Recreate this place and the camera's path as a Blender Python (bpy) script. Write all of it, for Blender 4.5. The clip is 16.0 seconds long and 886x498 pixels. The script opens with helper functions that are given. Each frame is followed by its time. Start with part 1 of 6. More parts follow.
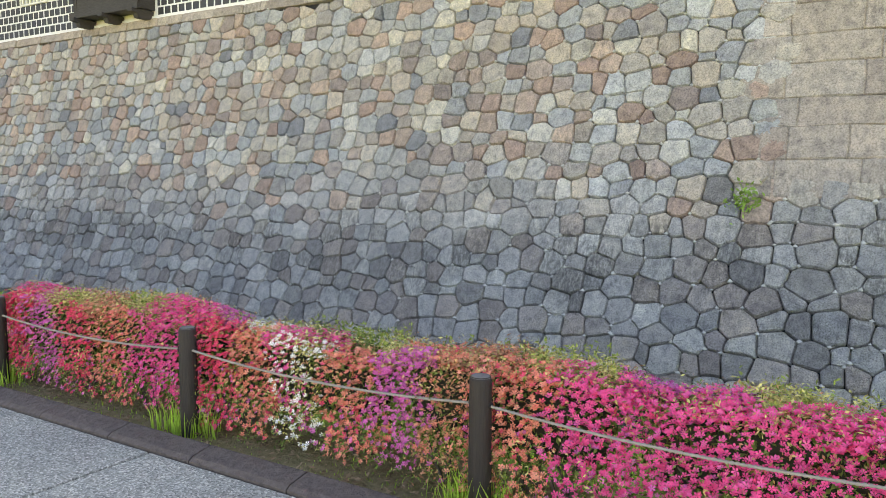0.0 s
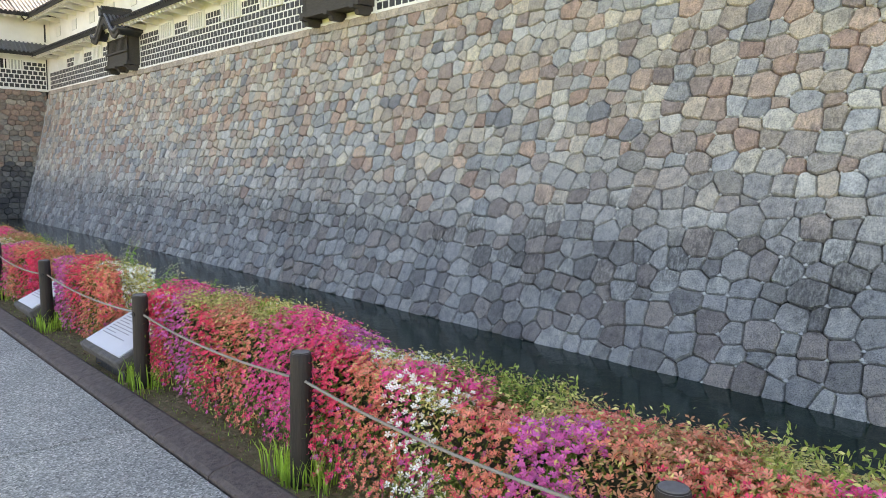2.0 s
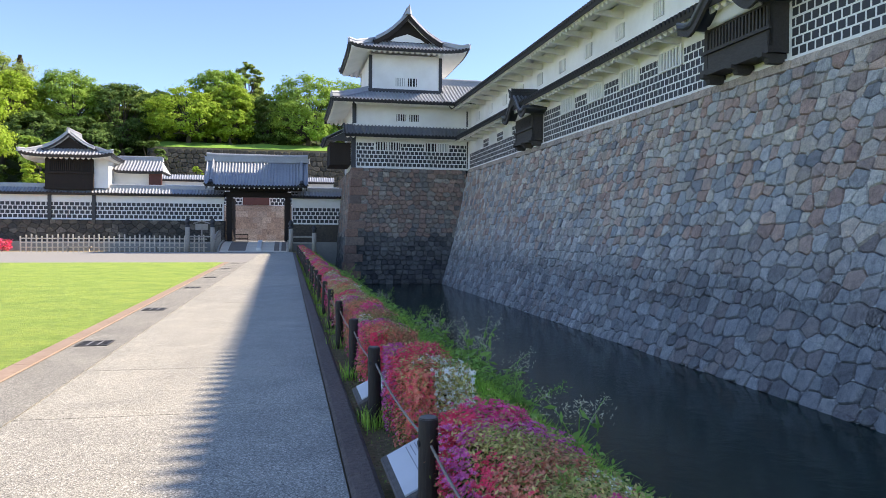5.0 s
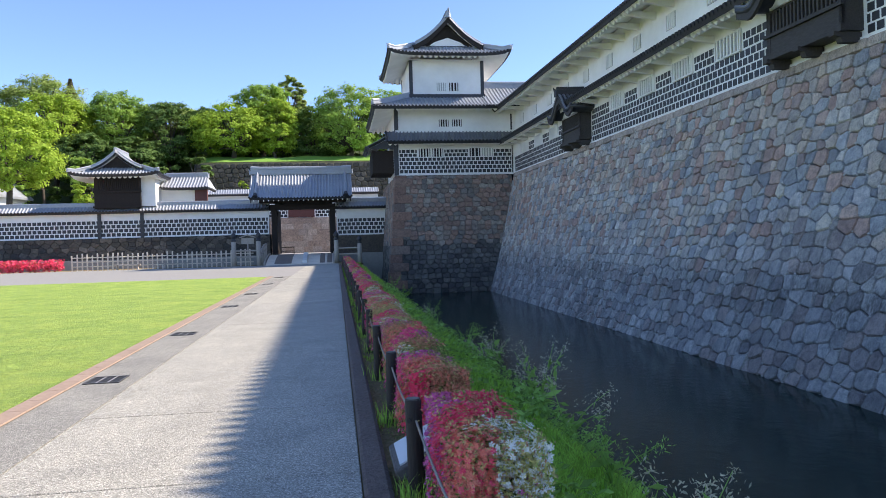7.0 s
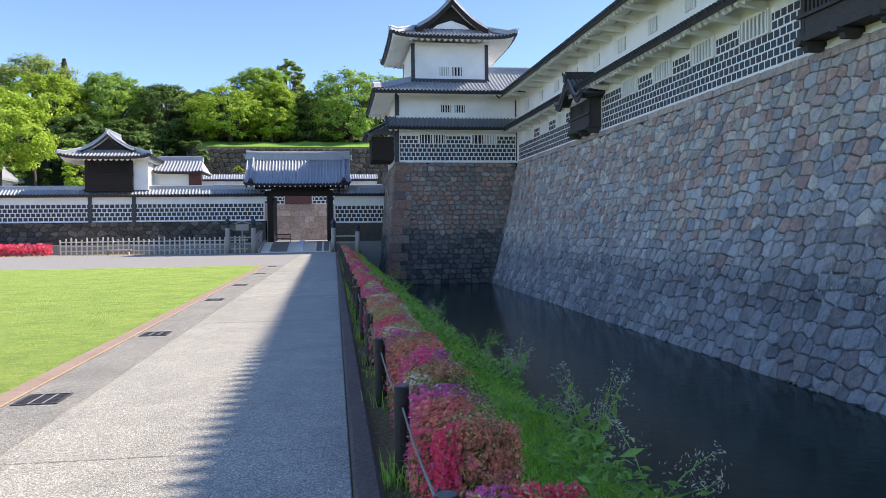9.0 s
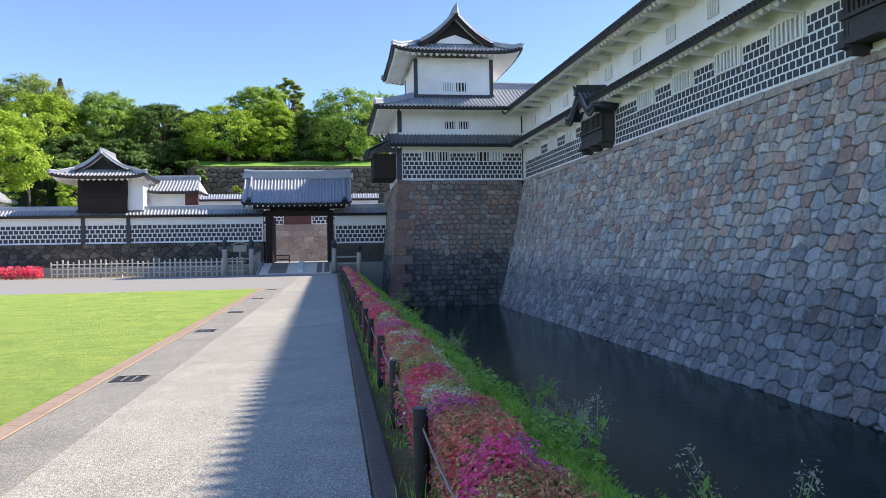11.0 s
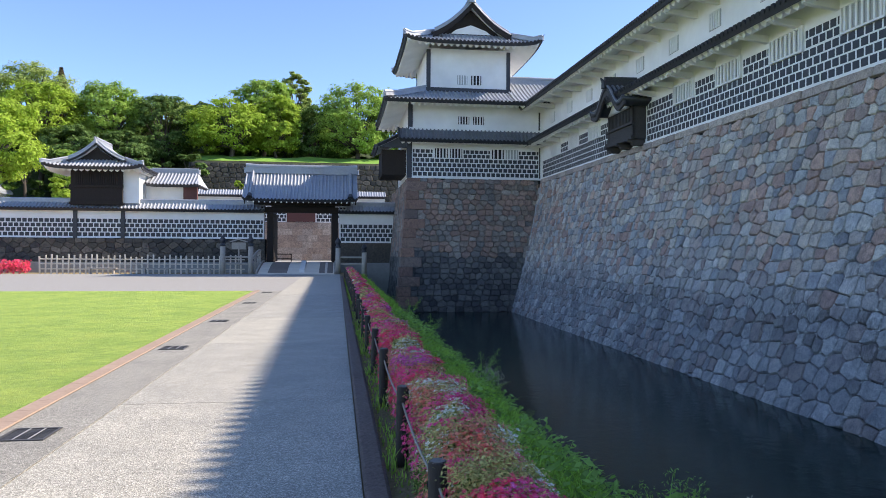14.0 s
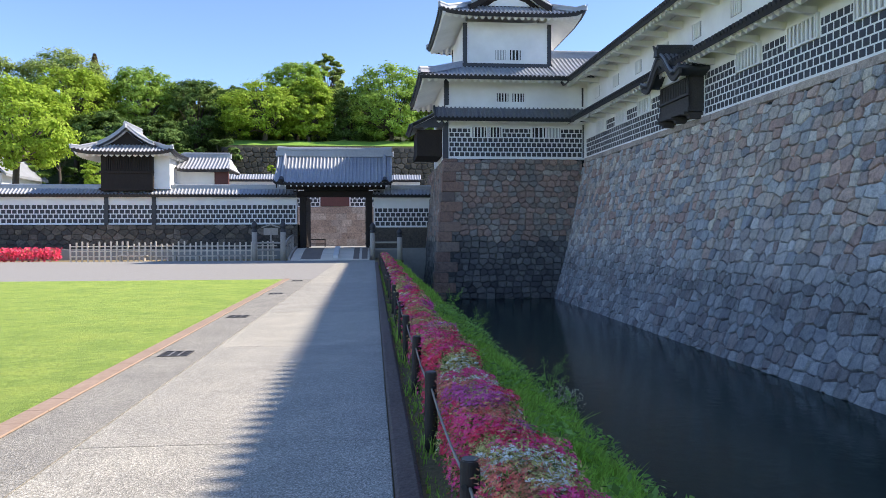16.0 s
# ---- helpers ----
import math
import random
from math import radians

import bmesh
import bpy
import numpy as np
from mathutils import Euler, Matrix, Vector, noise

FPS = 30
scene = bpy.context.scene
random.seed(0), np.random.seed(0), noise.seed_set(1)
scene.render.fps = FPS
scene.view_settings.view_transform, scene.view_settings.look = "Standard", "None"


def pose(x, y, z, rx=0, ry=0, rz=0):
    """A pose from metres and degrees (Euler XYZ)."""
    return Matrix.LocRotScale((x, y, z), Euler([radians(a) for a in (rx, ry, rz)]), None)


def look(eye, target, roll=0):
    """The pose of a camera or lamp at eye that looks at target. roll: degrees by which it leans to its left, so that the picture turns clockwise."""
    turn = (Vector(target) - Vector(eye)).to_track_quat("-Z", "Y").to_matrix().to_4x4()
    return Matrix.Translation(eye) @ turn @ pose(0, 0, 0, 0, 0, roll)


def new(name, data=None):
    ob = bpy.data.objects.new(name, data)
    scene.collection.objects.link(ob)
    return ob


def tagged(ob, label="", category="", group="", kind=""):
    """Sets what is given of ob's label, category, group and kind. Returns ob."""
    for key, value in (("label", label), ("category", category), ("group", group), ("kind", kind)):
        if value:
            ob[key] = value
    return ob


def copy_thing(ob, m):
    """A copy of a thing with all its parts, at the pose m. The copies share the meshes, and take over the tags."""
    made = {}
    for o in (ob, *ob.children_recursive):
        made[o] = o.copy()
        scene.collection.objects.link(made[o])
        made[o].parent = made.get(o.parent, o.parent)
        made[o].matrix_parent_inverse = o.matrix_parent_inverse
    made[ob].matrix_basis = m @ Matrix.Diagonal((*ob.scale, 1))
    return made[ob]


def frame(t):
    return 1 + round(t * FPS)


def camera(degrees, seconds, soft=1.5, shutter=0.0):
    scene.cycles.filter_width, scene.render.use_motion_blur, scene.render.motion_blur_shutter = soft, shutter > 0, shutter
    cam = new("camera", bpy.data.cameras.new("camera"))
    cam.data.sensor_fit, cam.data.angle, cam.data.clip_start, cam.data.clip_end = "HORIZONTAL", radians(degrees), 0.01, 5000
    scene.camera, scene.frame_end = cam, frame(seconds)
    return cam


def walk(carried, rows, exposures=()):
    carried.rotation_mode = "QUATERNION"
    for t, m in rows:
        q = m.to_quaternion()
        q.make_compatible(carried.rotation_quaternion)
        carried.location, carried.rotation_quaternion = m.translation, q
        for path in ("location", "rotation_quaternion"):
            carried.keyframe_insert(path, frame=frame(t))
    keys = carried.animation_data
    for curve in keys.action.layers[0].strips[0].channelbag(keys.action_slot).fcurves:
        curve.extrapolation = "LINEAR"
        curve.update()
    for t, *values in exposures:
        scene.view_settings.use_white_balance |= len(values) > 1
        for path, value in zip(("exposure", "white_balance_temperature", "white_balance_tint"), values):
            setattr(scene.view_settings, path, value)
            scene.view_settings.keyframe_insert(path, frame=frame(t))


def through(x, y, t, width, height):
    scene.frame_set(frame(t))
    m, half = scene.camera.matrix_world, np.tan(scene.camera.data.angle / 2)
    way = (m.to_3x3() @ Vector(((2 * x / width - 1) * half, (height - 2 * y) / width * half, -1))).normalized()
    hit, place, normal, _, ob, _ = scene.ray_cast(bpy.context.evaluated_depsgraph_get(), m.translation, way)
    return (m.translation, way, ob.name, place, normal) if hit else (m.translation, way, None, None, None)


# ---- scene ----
cam = camera(61.4, 16.0, soft=0.75)
PATH = [
    (0, (0.027, 0.023, 1.554), (1.721, 1.07, 1.369), 0.4),
    (0.5, (0.275, 0.15, 1.542), (1.909, 1.288, 1.353), 0.5),
    (1, (0.558, 0.252, 1.539), (2.101, 1.511, 1.353), 1.5),
    (1.2, (0.681, 0.3, 1.532), (2.178, 1.616, 1.36), 2.6),
    (1.5, (0.868, 0.392, 1.519), (2.3, 1.775, 1.323), 1.7),
    (2, (1.141, 0.573, 1.538), (2.468, 2.055, 1.33), 0.8),
    (2.5, (1.385, 0.689, 1.56), (2.512, 2.329, 1.364), 1.2),
    (3, (1.621, 0.857, 1.571), (2.563, 2.612, 1.385), 1.1),
    (3.5, (1.849, 1.125, 1.595), (2.642, 2.953, 1.43), 0.4),
    (4, (2.069, 1.387, 1.583), (2.687, 3.286, 1.471), 0.6),
    (4.5, (2.245, 1.713, 1.595), (2.706, 3.658, 1.539), 0.4),
    (4.7, (2.263, 1.844, 1.585), (2.697, 3.796, 1.539), 0.5),
    (6.8, (2.518, 3.347, 1.644), (2.802, 5.327, 1.626), -1.9),
    (7, (2.532, 3.486, 1.65), (2.814, 5.466, 1.631), -1.6),
    (7.5, (2.559, 3.903, 1.652), (2.833, 5.884, 1.639), -1.2),
    (8, (2.575, 4.365, 1.676), (2.849, 6.346, 1.65), -1.3),
    (8.5, (2.589, 4.854, 1.677), (2.864, 6.835, 1.633), -0.4),
    (9, (2.567, 5.37, 1.687), (2.855, 7.349, 1.639), -0.7),
    (9.2, (2.556, 5.571, 1.686), (2.852, 7.549, 1.643), -0.8),
    (11.3, (2.388, 7.851, 1.738), (2.679, 9.829, 1.744), -1.0),
    (11.5, (2.378, 8.068, 1.745), (2.669, 10.047, 1.747), -0.7),
    (12, (2.378, 8.595, 1.761), (2.662, 10.575, 1.777), 0.1),
    (12.5, (2.401, 9.186, 1.758), (2.68, 11.167, 1.79), -0.3),
    (13, (2.431, 9.776, 1.755), (2.712, 11.756, 1.775), -0.0),
    (13.5, (2.421, 10.322, 1.76), (2.703, 12.302, 1.782), 0.4),
    (14, (2.46, 10.948, 1.762), (2.74, 12.929, 1.772), 0.3),
    (14.5, (2.474, 11.523, 1.761), (2.753, 13.503, 1.747), 0.9),
    (15, (2.5, 12.18, 1.763), (2.752, 14.164, 1.746), 0.7),
    (15.5, (2.521, 12.774, 1.777), (2.716, 14.764, 1.764), 0.1),
    (16, (2.521, 13.411, 1.777), (2.708, 15.402, 1.744), -0.2),
]
EXPOSURES = [(0.0, 2.5, 12300, 20), (1.5, 2.45, 11600, 20), (2.5, 2.4, 11400, 20), (3.0, 2.25, 11200, 20), (3.5, 2.2, 10800, 20), (4.0, 1.95, 9500, 19), (4.5, 1.45, 7400, 18), (7.0, 1.2, 6500, 17), (9.0, 1.2, 6500, 17), (16.0, 1.2, 6500, 17)]
walk(cam, [(t, look(eye, target, roll)) for t, eye, target, roll in PATH], EXPOSURES)

# ---- world and sun ----
SUN_DIR = Vector((1.0, 0.03, 0.838)).normalized()
world = bpy.data.worlds.new("sky")
scene.world = world
world.use_nodes = True
wn = world.node_tree
sky = wn.nodes.new("ShaderNodeTexSky")
sky.sky_type = "NISHITA"
sky.sun_disc = False
sky.sun_elevation = math.asin(SUN_DIR.z)
sky.sun_rotation = math.atan2(SUN_DIR.x, SUN_DIR.y)
sky.altitude, sky.air_density, sky.dust_density, sky.ozone_density = 2500, 1.0, 1.0, 4.2
wn.nodes["Background"].inputs["Strength"].default_value = 0.125
wn.links.new(sky.outputs["Color"], wn.nodes["Background"].inputs["Color"])
sun_data = bpy.data.lights.new("sun", "SUN")
sun_data.energy, sun_data.angle, sun_data.color = 3.5, radians(0.5), (1.0, 0.91, 0.76)
sun = new("sun", sun_data)
sun.matrix_world = look((60, 20, 60), Vector((60, 20, 60)) - SUN_DIR)


# ---- materials ----
def mat(name):
    m = bpy.data.materials.new(name)
    m.use_nodes = True
    nt = m.node_tree
    return m, nt, nt.nodes["Principled BSDF"]


def node(nt, kind, **inputs):
    n = nt.nodes.new(kind)
    for key, value in inputs.items():
        n.inputs[key.replace("_", " ")].default_value = value
    return n


def ramp(nt, fac, stops):
    r = nt.nodes.new("ShaderNodeValToRGB")
    el = r.color_ramp.elements
    while len(el) < len(stops):
        el.new(0.5)
    for e, (p, c) in zip(el, stops):
        e.position, e.color = p, (*c, 1)
    nt.links.new(fac, r.inputs["Fac"])
    return r.outputs["Color"]


def blend(nt, fac, a, b, how="MIX"):
    n = nt.nodes.new("ShaderNodeMix")
    n.data_type, n.blend_type = "RGBA", how
    for slot, v in ((0, fac), (6, a), (7, b)):
        if isinstance(v, bpy.types.NodeSocket):
            nt.links.new(v, n.inputs[slot])
        else:
            n.inputs[slot].default_value = v if slot == 0 else (*v, 1)
    return n.outputs[2]


def world_tex(nt, scale, detail=4.0, rough=0.6, stretch=None):
    geo = nt.nodes.new("ShaderNodeNewGeometry")
    vec = geo.outputs["Position"]
    if stretch:
        mp = nt.nodes.new("ShaderNodeMapping")
        mp.inputs["Scale"].default_value = stretch
        nt.links.new(vec, mp.inputs["Vector"])
        vec = mp.outputs["Vector"]
    n = node(nt, "ShaderNodeTexNoise", Scale=scale, Detail=detail, Roughness=rough)
    nt.links.new(vec, n.inputs["Vector"])
    return n.outputs["Fac"]


def relief(nt, bsdf, height, strength, distance=0.02):
    b = node(nt, "ShaderNodeBump", Strength=strength, Distance=distance)
    nt.links.new(height, b.inputs["Height"])
    nt.links.new(b.outputs["Normal"], bsdf.inputs["Normal"])


def simple(name, a, b, scale, rough=0.7, bump=0.3, metal=0.0, detail=5.0, distance=0.01, stretch=None, coarse=None, gloss=0.5):
    """A surface that varies between two colours at a fine and a coarse scale."""
    m, nt, p = mat(name)
    fine = world_tex(nt, scale, detail, 0.65, stretch)
    big = world_tex(nt, coarse or scale * 0.12, 3.0, 0.6, stretch)
    c = ramp(nt, fine, [(0.3, a), (0.7, b)])
    mid = [(x + y) / 2 for x, y in zip(a, b)]
    c2 = ramp(nt, big, [(0.3, [v * 0.8 for v in mid]), (0.7, [min(1, v * 1.15) for v in mid])])
    nt.links.new(blend(nt, 0.45, c, c2), p.inputs["Base Color"])
    p.inputs["Roughness"].default_value, p.inputs["Metallic"].default_value = rough, metal
    p.inputs["Specular IOR Level"].default_value = gloss
    if bump:
        relief(nt, p, fine, bump, distance)
    return m


def stone_material(name, stops, single, pit=28.0, bump=0.7, streak=0.5, streak_colour=(0.05, 0.045, 0.045), pits=0.0, seep=False):
    """Hewn stone; each stone takes its own colour. single: whether each stone is an object of its own."""
    m, nt, p = mat(name)
    if single:
        r = nt.nodes.new("ShaderNodeObjectInfo").outputs["Random"]
    else:
        r = nt.nodes.new("ShaderNodeNewGeometry").outputs["Random Per Island"]
    base = ramp(nt, r, stops)
    [n for n in nt.nodes if n.bl_idname == "ShaderNodeValToRGB"][-1].color_ramp.interpolation = "CONSTANT"
    vary = nt.nodes.new("ShaderNodeMath")
    vary.operation, vary.inputs[1].default_value = "MULTIPLY", 17.31
    nt.links.new(r, vary.inputs[0])
    part_of = nt.nodes.new("ShaderNodeMath")
    part_of.operation = "FRACT"
    nt.links.new(vary.outputs[0], part_of.inputs[0])
    base = blend(nt, 1.0, base, ramp(nt, part_of.outputs[0], [(0.0, (0.83, 0.83, 0.85)), (1.0, (1.25, 1.24, 1.21))]), "MULTIPLY")
    fine = world_tex(nt, pit, 6.0, 0.7)
    mid = world_tex(nt, 5.0, 4.0, 0.6)
    grain = ramp(nt, fine, [(0.32, (0.5, 0.5, 0.5)), (0.5, (0.98, 0.98, 0.98)), (0.7, (1.3, 1.3, 1.3))])
    tone = ramp(nt, mid, [(0.3, (0.66, 0.66, 0.68)), (0.5, (0.98, 0.98, 0.97)), (0.7, (1.2, 1.18, 1.14))])
    c = blend(nt, 1.0, base, grain, "MULTIPLY")
    c = blend(nt, 1.0, c, tone, "MULTIPLY")
    runs = world_tex(nt, 1.0, 6.0, 0.75, (15.0, 15.0, 1.3))
    patch = world_tex(nt, 0.55, 5.0, 0.7)
    if pits:
        v = node(nt, "ShaderNodeTexVoronoi", Scale=pits)
        nt.links.new(nt.nodes.new("ShaderNodeNewGeometry").outputs["Position"], v.inputs["Vector"])
        c = blend(nt, 1.0, c, ramp(nt, v.outputs["Distance"], [(0.10, (0.5, 0.5, 0.5)), (0.30, (1.05, 1.05, 1.05))]), "MULTIPLY")
    both = nt.nodes.new("ShaderNodeMath")
    both.operation = "MULTIPLY"
    nt.links.new(runs, both.inputs[0])
    nt.links.new(patch, both.inputs[1])
    f = nt.nodes.new("ShaderNodeMapRange")
    f.inputs["From Min"].default_value, f.inputs["From Max"].default_value = 0.27, 0.4
    f.inputs["To Max"].default_value = streak
    nt.links.new(both.outputs[0], f.inputs["Value"])
    c = blend(nt, f.outputs["Result"], c, streak_colour)
    if seep:
        # the dark band where water seeps out of the joints above the old water line
        xyz = nt.nodes.new("ShaderNodeSeparateXYZ")
        nt.links.new(nt.nodes.new("ShaderNodeNewGeometry").outputs["Position"], xyz.inputs[0])
        sway = node(nt, "ShaderNodeMath")
        sway.operation, sway.inputs[1].default_value = "MULTIPLY_ADD", 5.0
        nt.links.new(world_tex(nt, 0.45, 5.0, 0.7), sway.inputs[0])
        nt.links.new(xyz.outputs["Z"], sway.inputs[2])
        level = nt.nodes.new("ShaderNodeMapRange")
        level.inputs["From Min"].default_value, level.inputs["From Max"].default_value = 0.3, 4.3
        nt.links.new(sway.outputs[0], level.inputs["Value"])
        band = ramp(nt, level.outputs["Result"], [(0.22, (0, 0, 0)), (0.44, (0.6, 0.6, 0.6)), (0.58, (0.72, 0.72, 0.72)), (0.76, (0, 0, 0))])
        lines = ramp(nt, runs, [(0.36, (0.1, 0.1, 0.1)), (0.56, (1, 1, 1))])
        wet = blend(nt, 1.0, band, lines, "MULTIPLY")
        own = ramp(nt, part_of.outputs[0], [(0.35, (0.1, 0.1, 0.1)), (0.8, (1, 1, 1))])
        c = blend(nt, blend(nt, 1.0, wet, own, "MULTIPLY"), c, (0.055, 0.05, 0.05))
    nt.links.new(c, p.inputs["Base Color"])
    p.inputs["Roughness"].default_value = 0.88
    high = nt.nodes.new("ShaderNodeMath")
    high.operation = "ADD"
    nt.links.new(fine, high.inputs[0])
    nt.links.new(mid, high.inputs[1])
    relief(nt, p, high.outputs[0], bump, 0.05)
    return m


UPPER = [(0.0, (0.435, 0.39, 0.35)), (0.1, (0.50, 0.445, 0.385)), (0.2, (0.465, 0.325, 0.265)), (0.28, (0.46, 0.465, 0.465)),
         (0.37, (0.355, 0.365, 0.37)), (0.46, (0.52, 0.385, 0.315)), (0.54, (0.56, 0.53, 0.48)), (0.62, (0.40, 0.315, 0.28)),
         (0.7, (0.44, 0.44, 0.425)), (0.78, (0.50, 0.42, 0.35)), (0.87, (0.43, 0.295, 0.245)), (0.92, (0.29, 0.295, 0.305)),
         (0.95, (0.57, 0.52, 0.44))]
LOWER = [(0.0, (0.40, 0.375, 0.35)), (0.12, (0.52, 0.495, 0.465)), (0.22, (0.455, 0.40, 0.37)), (0.32, (0.57, 0.545, 0.515)),
         (0.43, (0.43, 0.42, 0.405)), (0.53, (0.475, 0.40, 0.36)), (0.62, (0.535, 0.52, 0.495)), (0.72, (0.33, 0.31, 0.295)),
         (0.8, (0.49, 0.46, 0.43)), (0.88, (0.39, 0.33, 0.30)), (0.94, (0.58, 0.565, 0.54))]
stone_up = {s: stone_material("warm_grey_andesite" + ("_joined" if not s else ""), UPPER, s, 26.0, 0.6, 0.4, seep=True) for s in (True, False)}
stone_low = {s: stone_material("dark_pitted_andesite" + ("_joined" if not s else ""), LOWER, s, 34.0, 1.0, 0.45, pits=30.0, seep=True) for s in (True, False)}
stone_tower = stone_material("brown_tower_stone", [(0, (0.26, 0.215, 0.18)), (0.2, (0.35, 0.245, 0.20)), (0.4, (0.24, 0.225, 0.205)), (0.6, (0.32, 0.22, 0.175)), (0.8, (0.35, 0.31, 0.265))], False, 20, 0.5, 0.4)
stone_tower_low = stone_material("dark_tower_stone", [(0, (0.11, 0.11, 0.108)), (0.3, (0.17, 0.168, 0.16)), (0.6, (0.08, 0.08, 0.08)), (0.8, (0.15, 0.145, 0.135))], False, 20, 0.5, 0.4)
court_stone = stone_material("dark_court_base_stone", [(0, (0.085, 0.075, 0.06)), (0.3, (0.13, 0.11, 0.085)), (0.6, (0.07, 0.065, 0.058)), (0.85, (0.18, 0.155, 0.125))], False, 12, 0.5, 0.4)
stone_far = stone_material("old_rampart_stone", [(0, (0.035, 0.036, 0.028)), (0.5, (0.065, 0.063, 0.052)), (1, (0.05, 0.047, 0.04))], False, 8, 0.6, 0.5)
ashlar = {s: stone_material("dressed_corner_stone" + ("_joined" if not s else ""), [(0, (0.43, 0.36, 0.31)), (0.3, (0.40, 0.335, 0.285)), (0.6, (0.45, 0.385, 0.335)), (0.8, (0.42, 0.345, 0.295))], s, 26.0, 0.4, 0.6, seep=True) for s in (True, False)}
chip_mat = simple("pale_chip_stone", (0.52, 0.50, 0.46), (0.72, 0.70, 0.65), 20, 0.9, 0.3)
joint_mat = simple("dark_joint_earth", (0.018, 0.017, 0.016), (0.04, 0.037, 0.033), 12, 0.95, 0.5)
plaster = simple("white_lime_plaster", (0.86, 0.85, 0.81), (0.92, 0.91, 0.88), 3.0, 0.75, 0.08, coarse=0.4)
plaster_warm = simple("aged_white_plaster", (0.70, 0.68, 0.63), (0.78, 0.76, 0.71), 3.0, 0.75, 0.08, coarse=0.4)
tile_dark = simple("black_square_tile", (0.03, 0.032, 0.037), (0.058, 0.06, 0.067), 9.0, 0.5, 0.1, gloss=0.42)
lead_tile = simple("grey_lead_roof_tile", (0.31, 0.335, 0.365), (0.45, 0.47, 0.50), 4.0, 0.55, 0.15, metal=0.4, stretch=(1, 1, 1))
lead_dark = simple("dark_lead_edge", (0.035, 0.037, 0.042), (0.065, 0.067, 0.073), 5.0, 0.5, 0.15, metal=0.2)
timber = simple("dark_aged_timber", (0.018, 0.014, 0.012), (0.048, 0.039, 0.034), 10.0, 0.8, 0.4, stretch=(3, 3, 0.6), gloss=0.25)
timber_red = simple("reddish_timber", (0.10, 0.035, 0.03), (0.15, 0.055, 0.045), 8.0, 0.7, 0.3)
timber_pale = simple("weathered_pale_timber", (0.34, 0.30, 0.25), (0.5, 0.45, 0.38), 10.0, 0.8, 0.3)
# grey backing of the slatted windows: shade in the slat gaps as colour
slat_back_mat = simple("slat_gap_shade_grey", (0.42, 0.42, 0.40), (0.5, 0.5, 0.48), 4.0, 0.8, 0.05)
timber_bay = simple("weathered_grey_brown_timber", (0.035, 0.031, 0.029), (0.10, 0.09, 0.083), 8.0, 0.75, 0.4, stretch=(3, 0.6, 3), gloss=0.35)
# near-black fill for openings; the shade of their depth is in the colour
recess_mat = simple("dark_opening_shade", (0.012, 0.012, 0.013), (0.025, 0.025, 0.026), 6.0, 0.8, 0.1)
print_bar = simple("printed_grey_ink", (0.3, 0.3, 0.31), (0.38, 0.38, 0.39), 20, 0.6, 0.0)


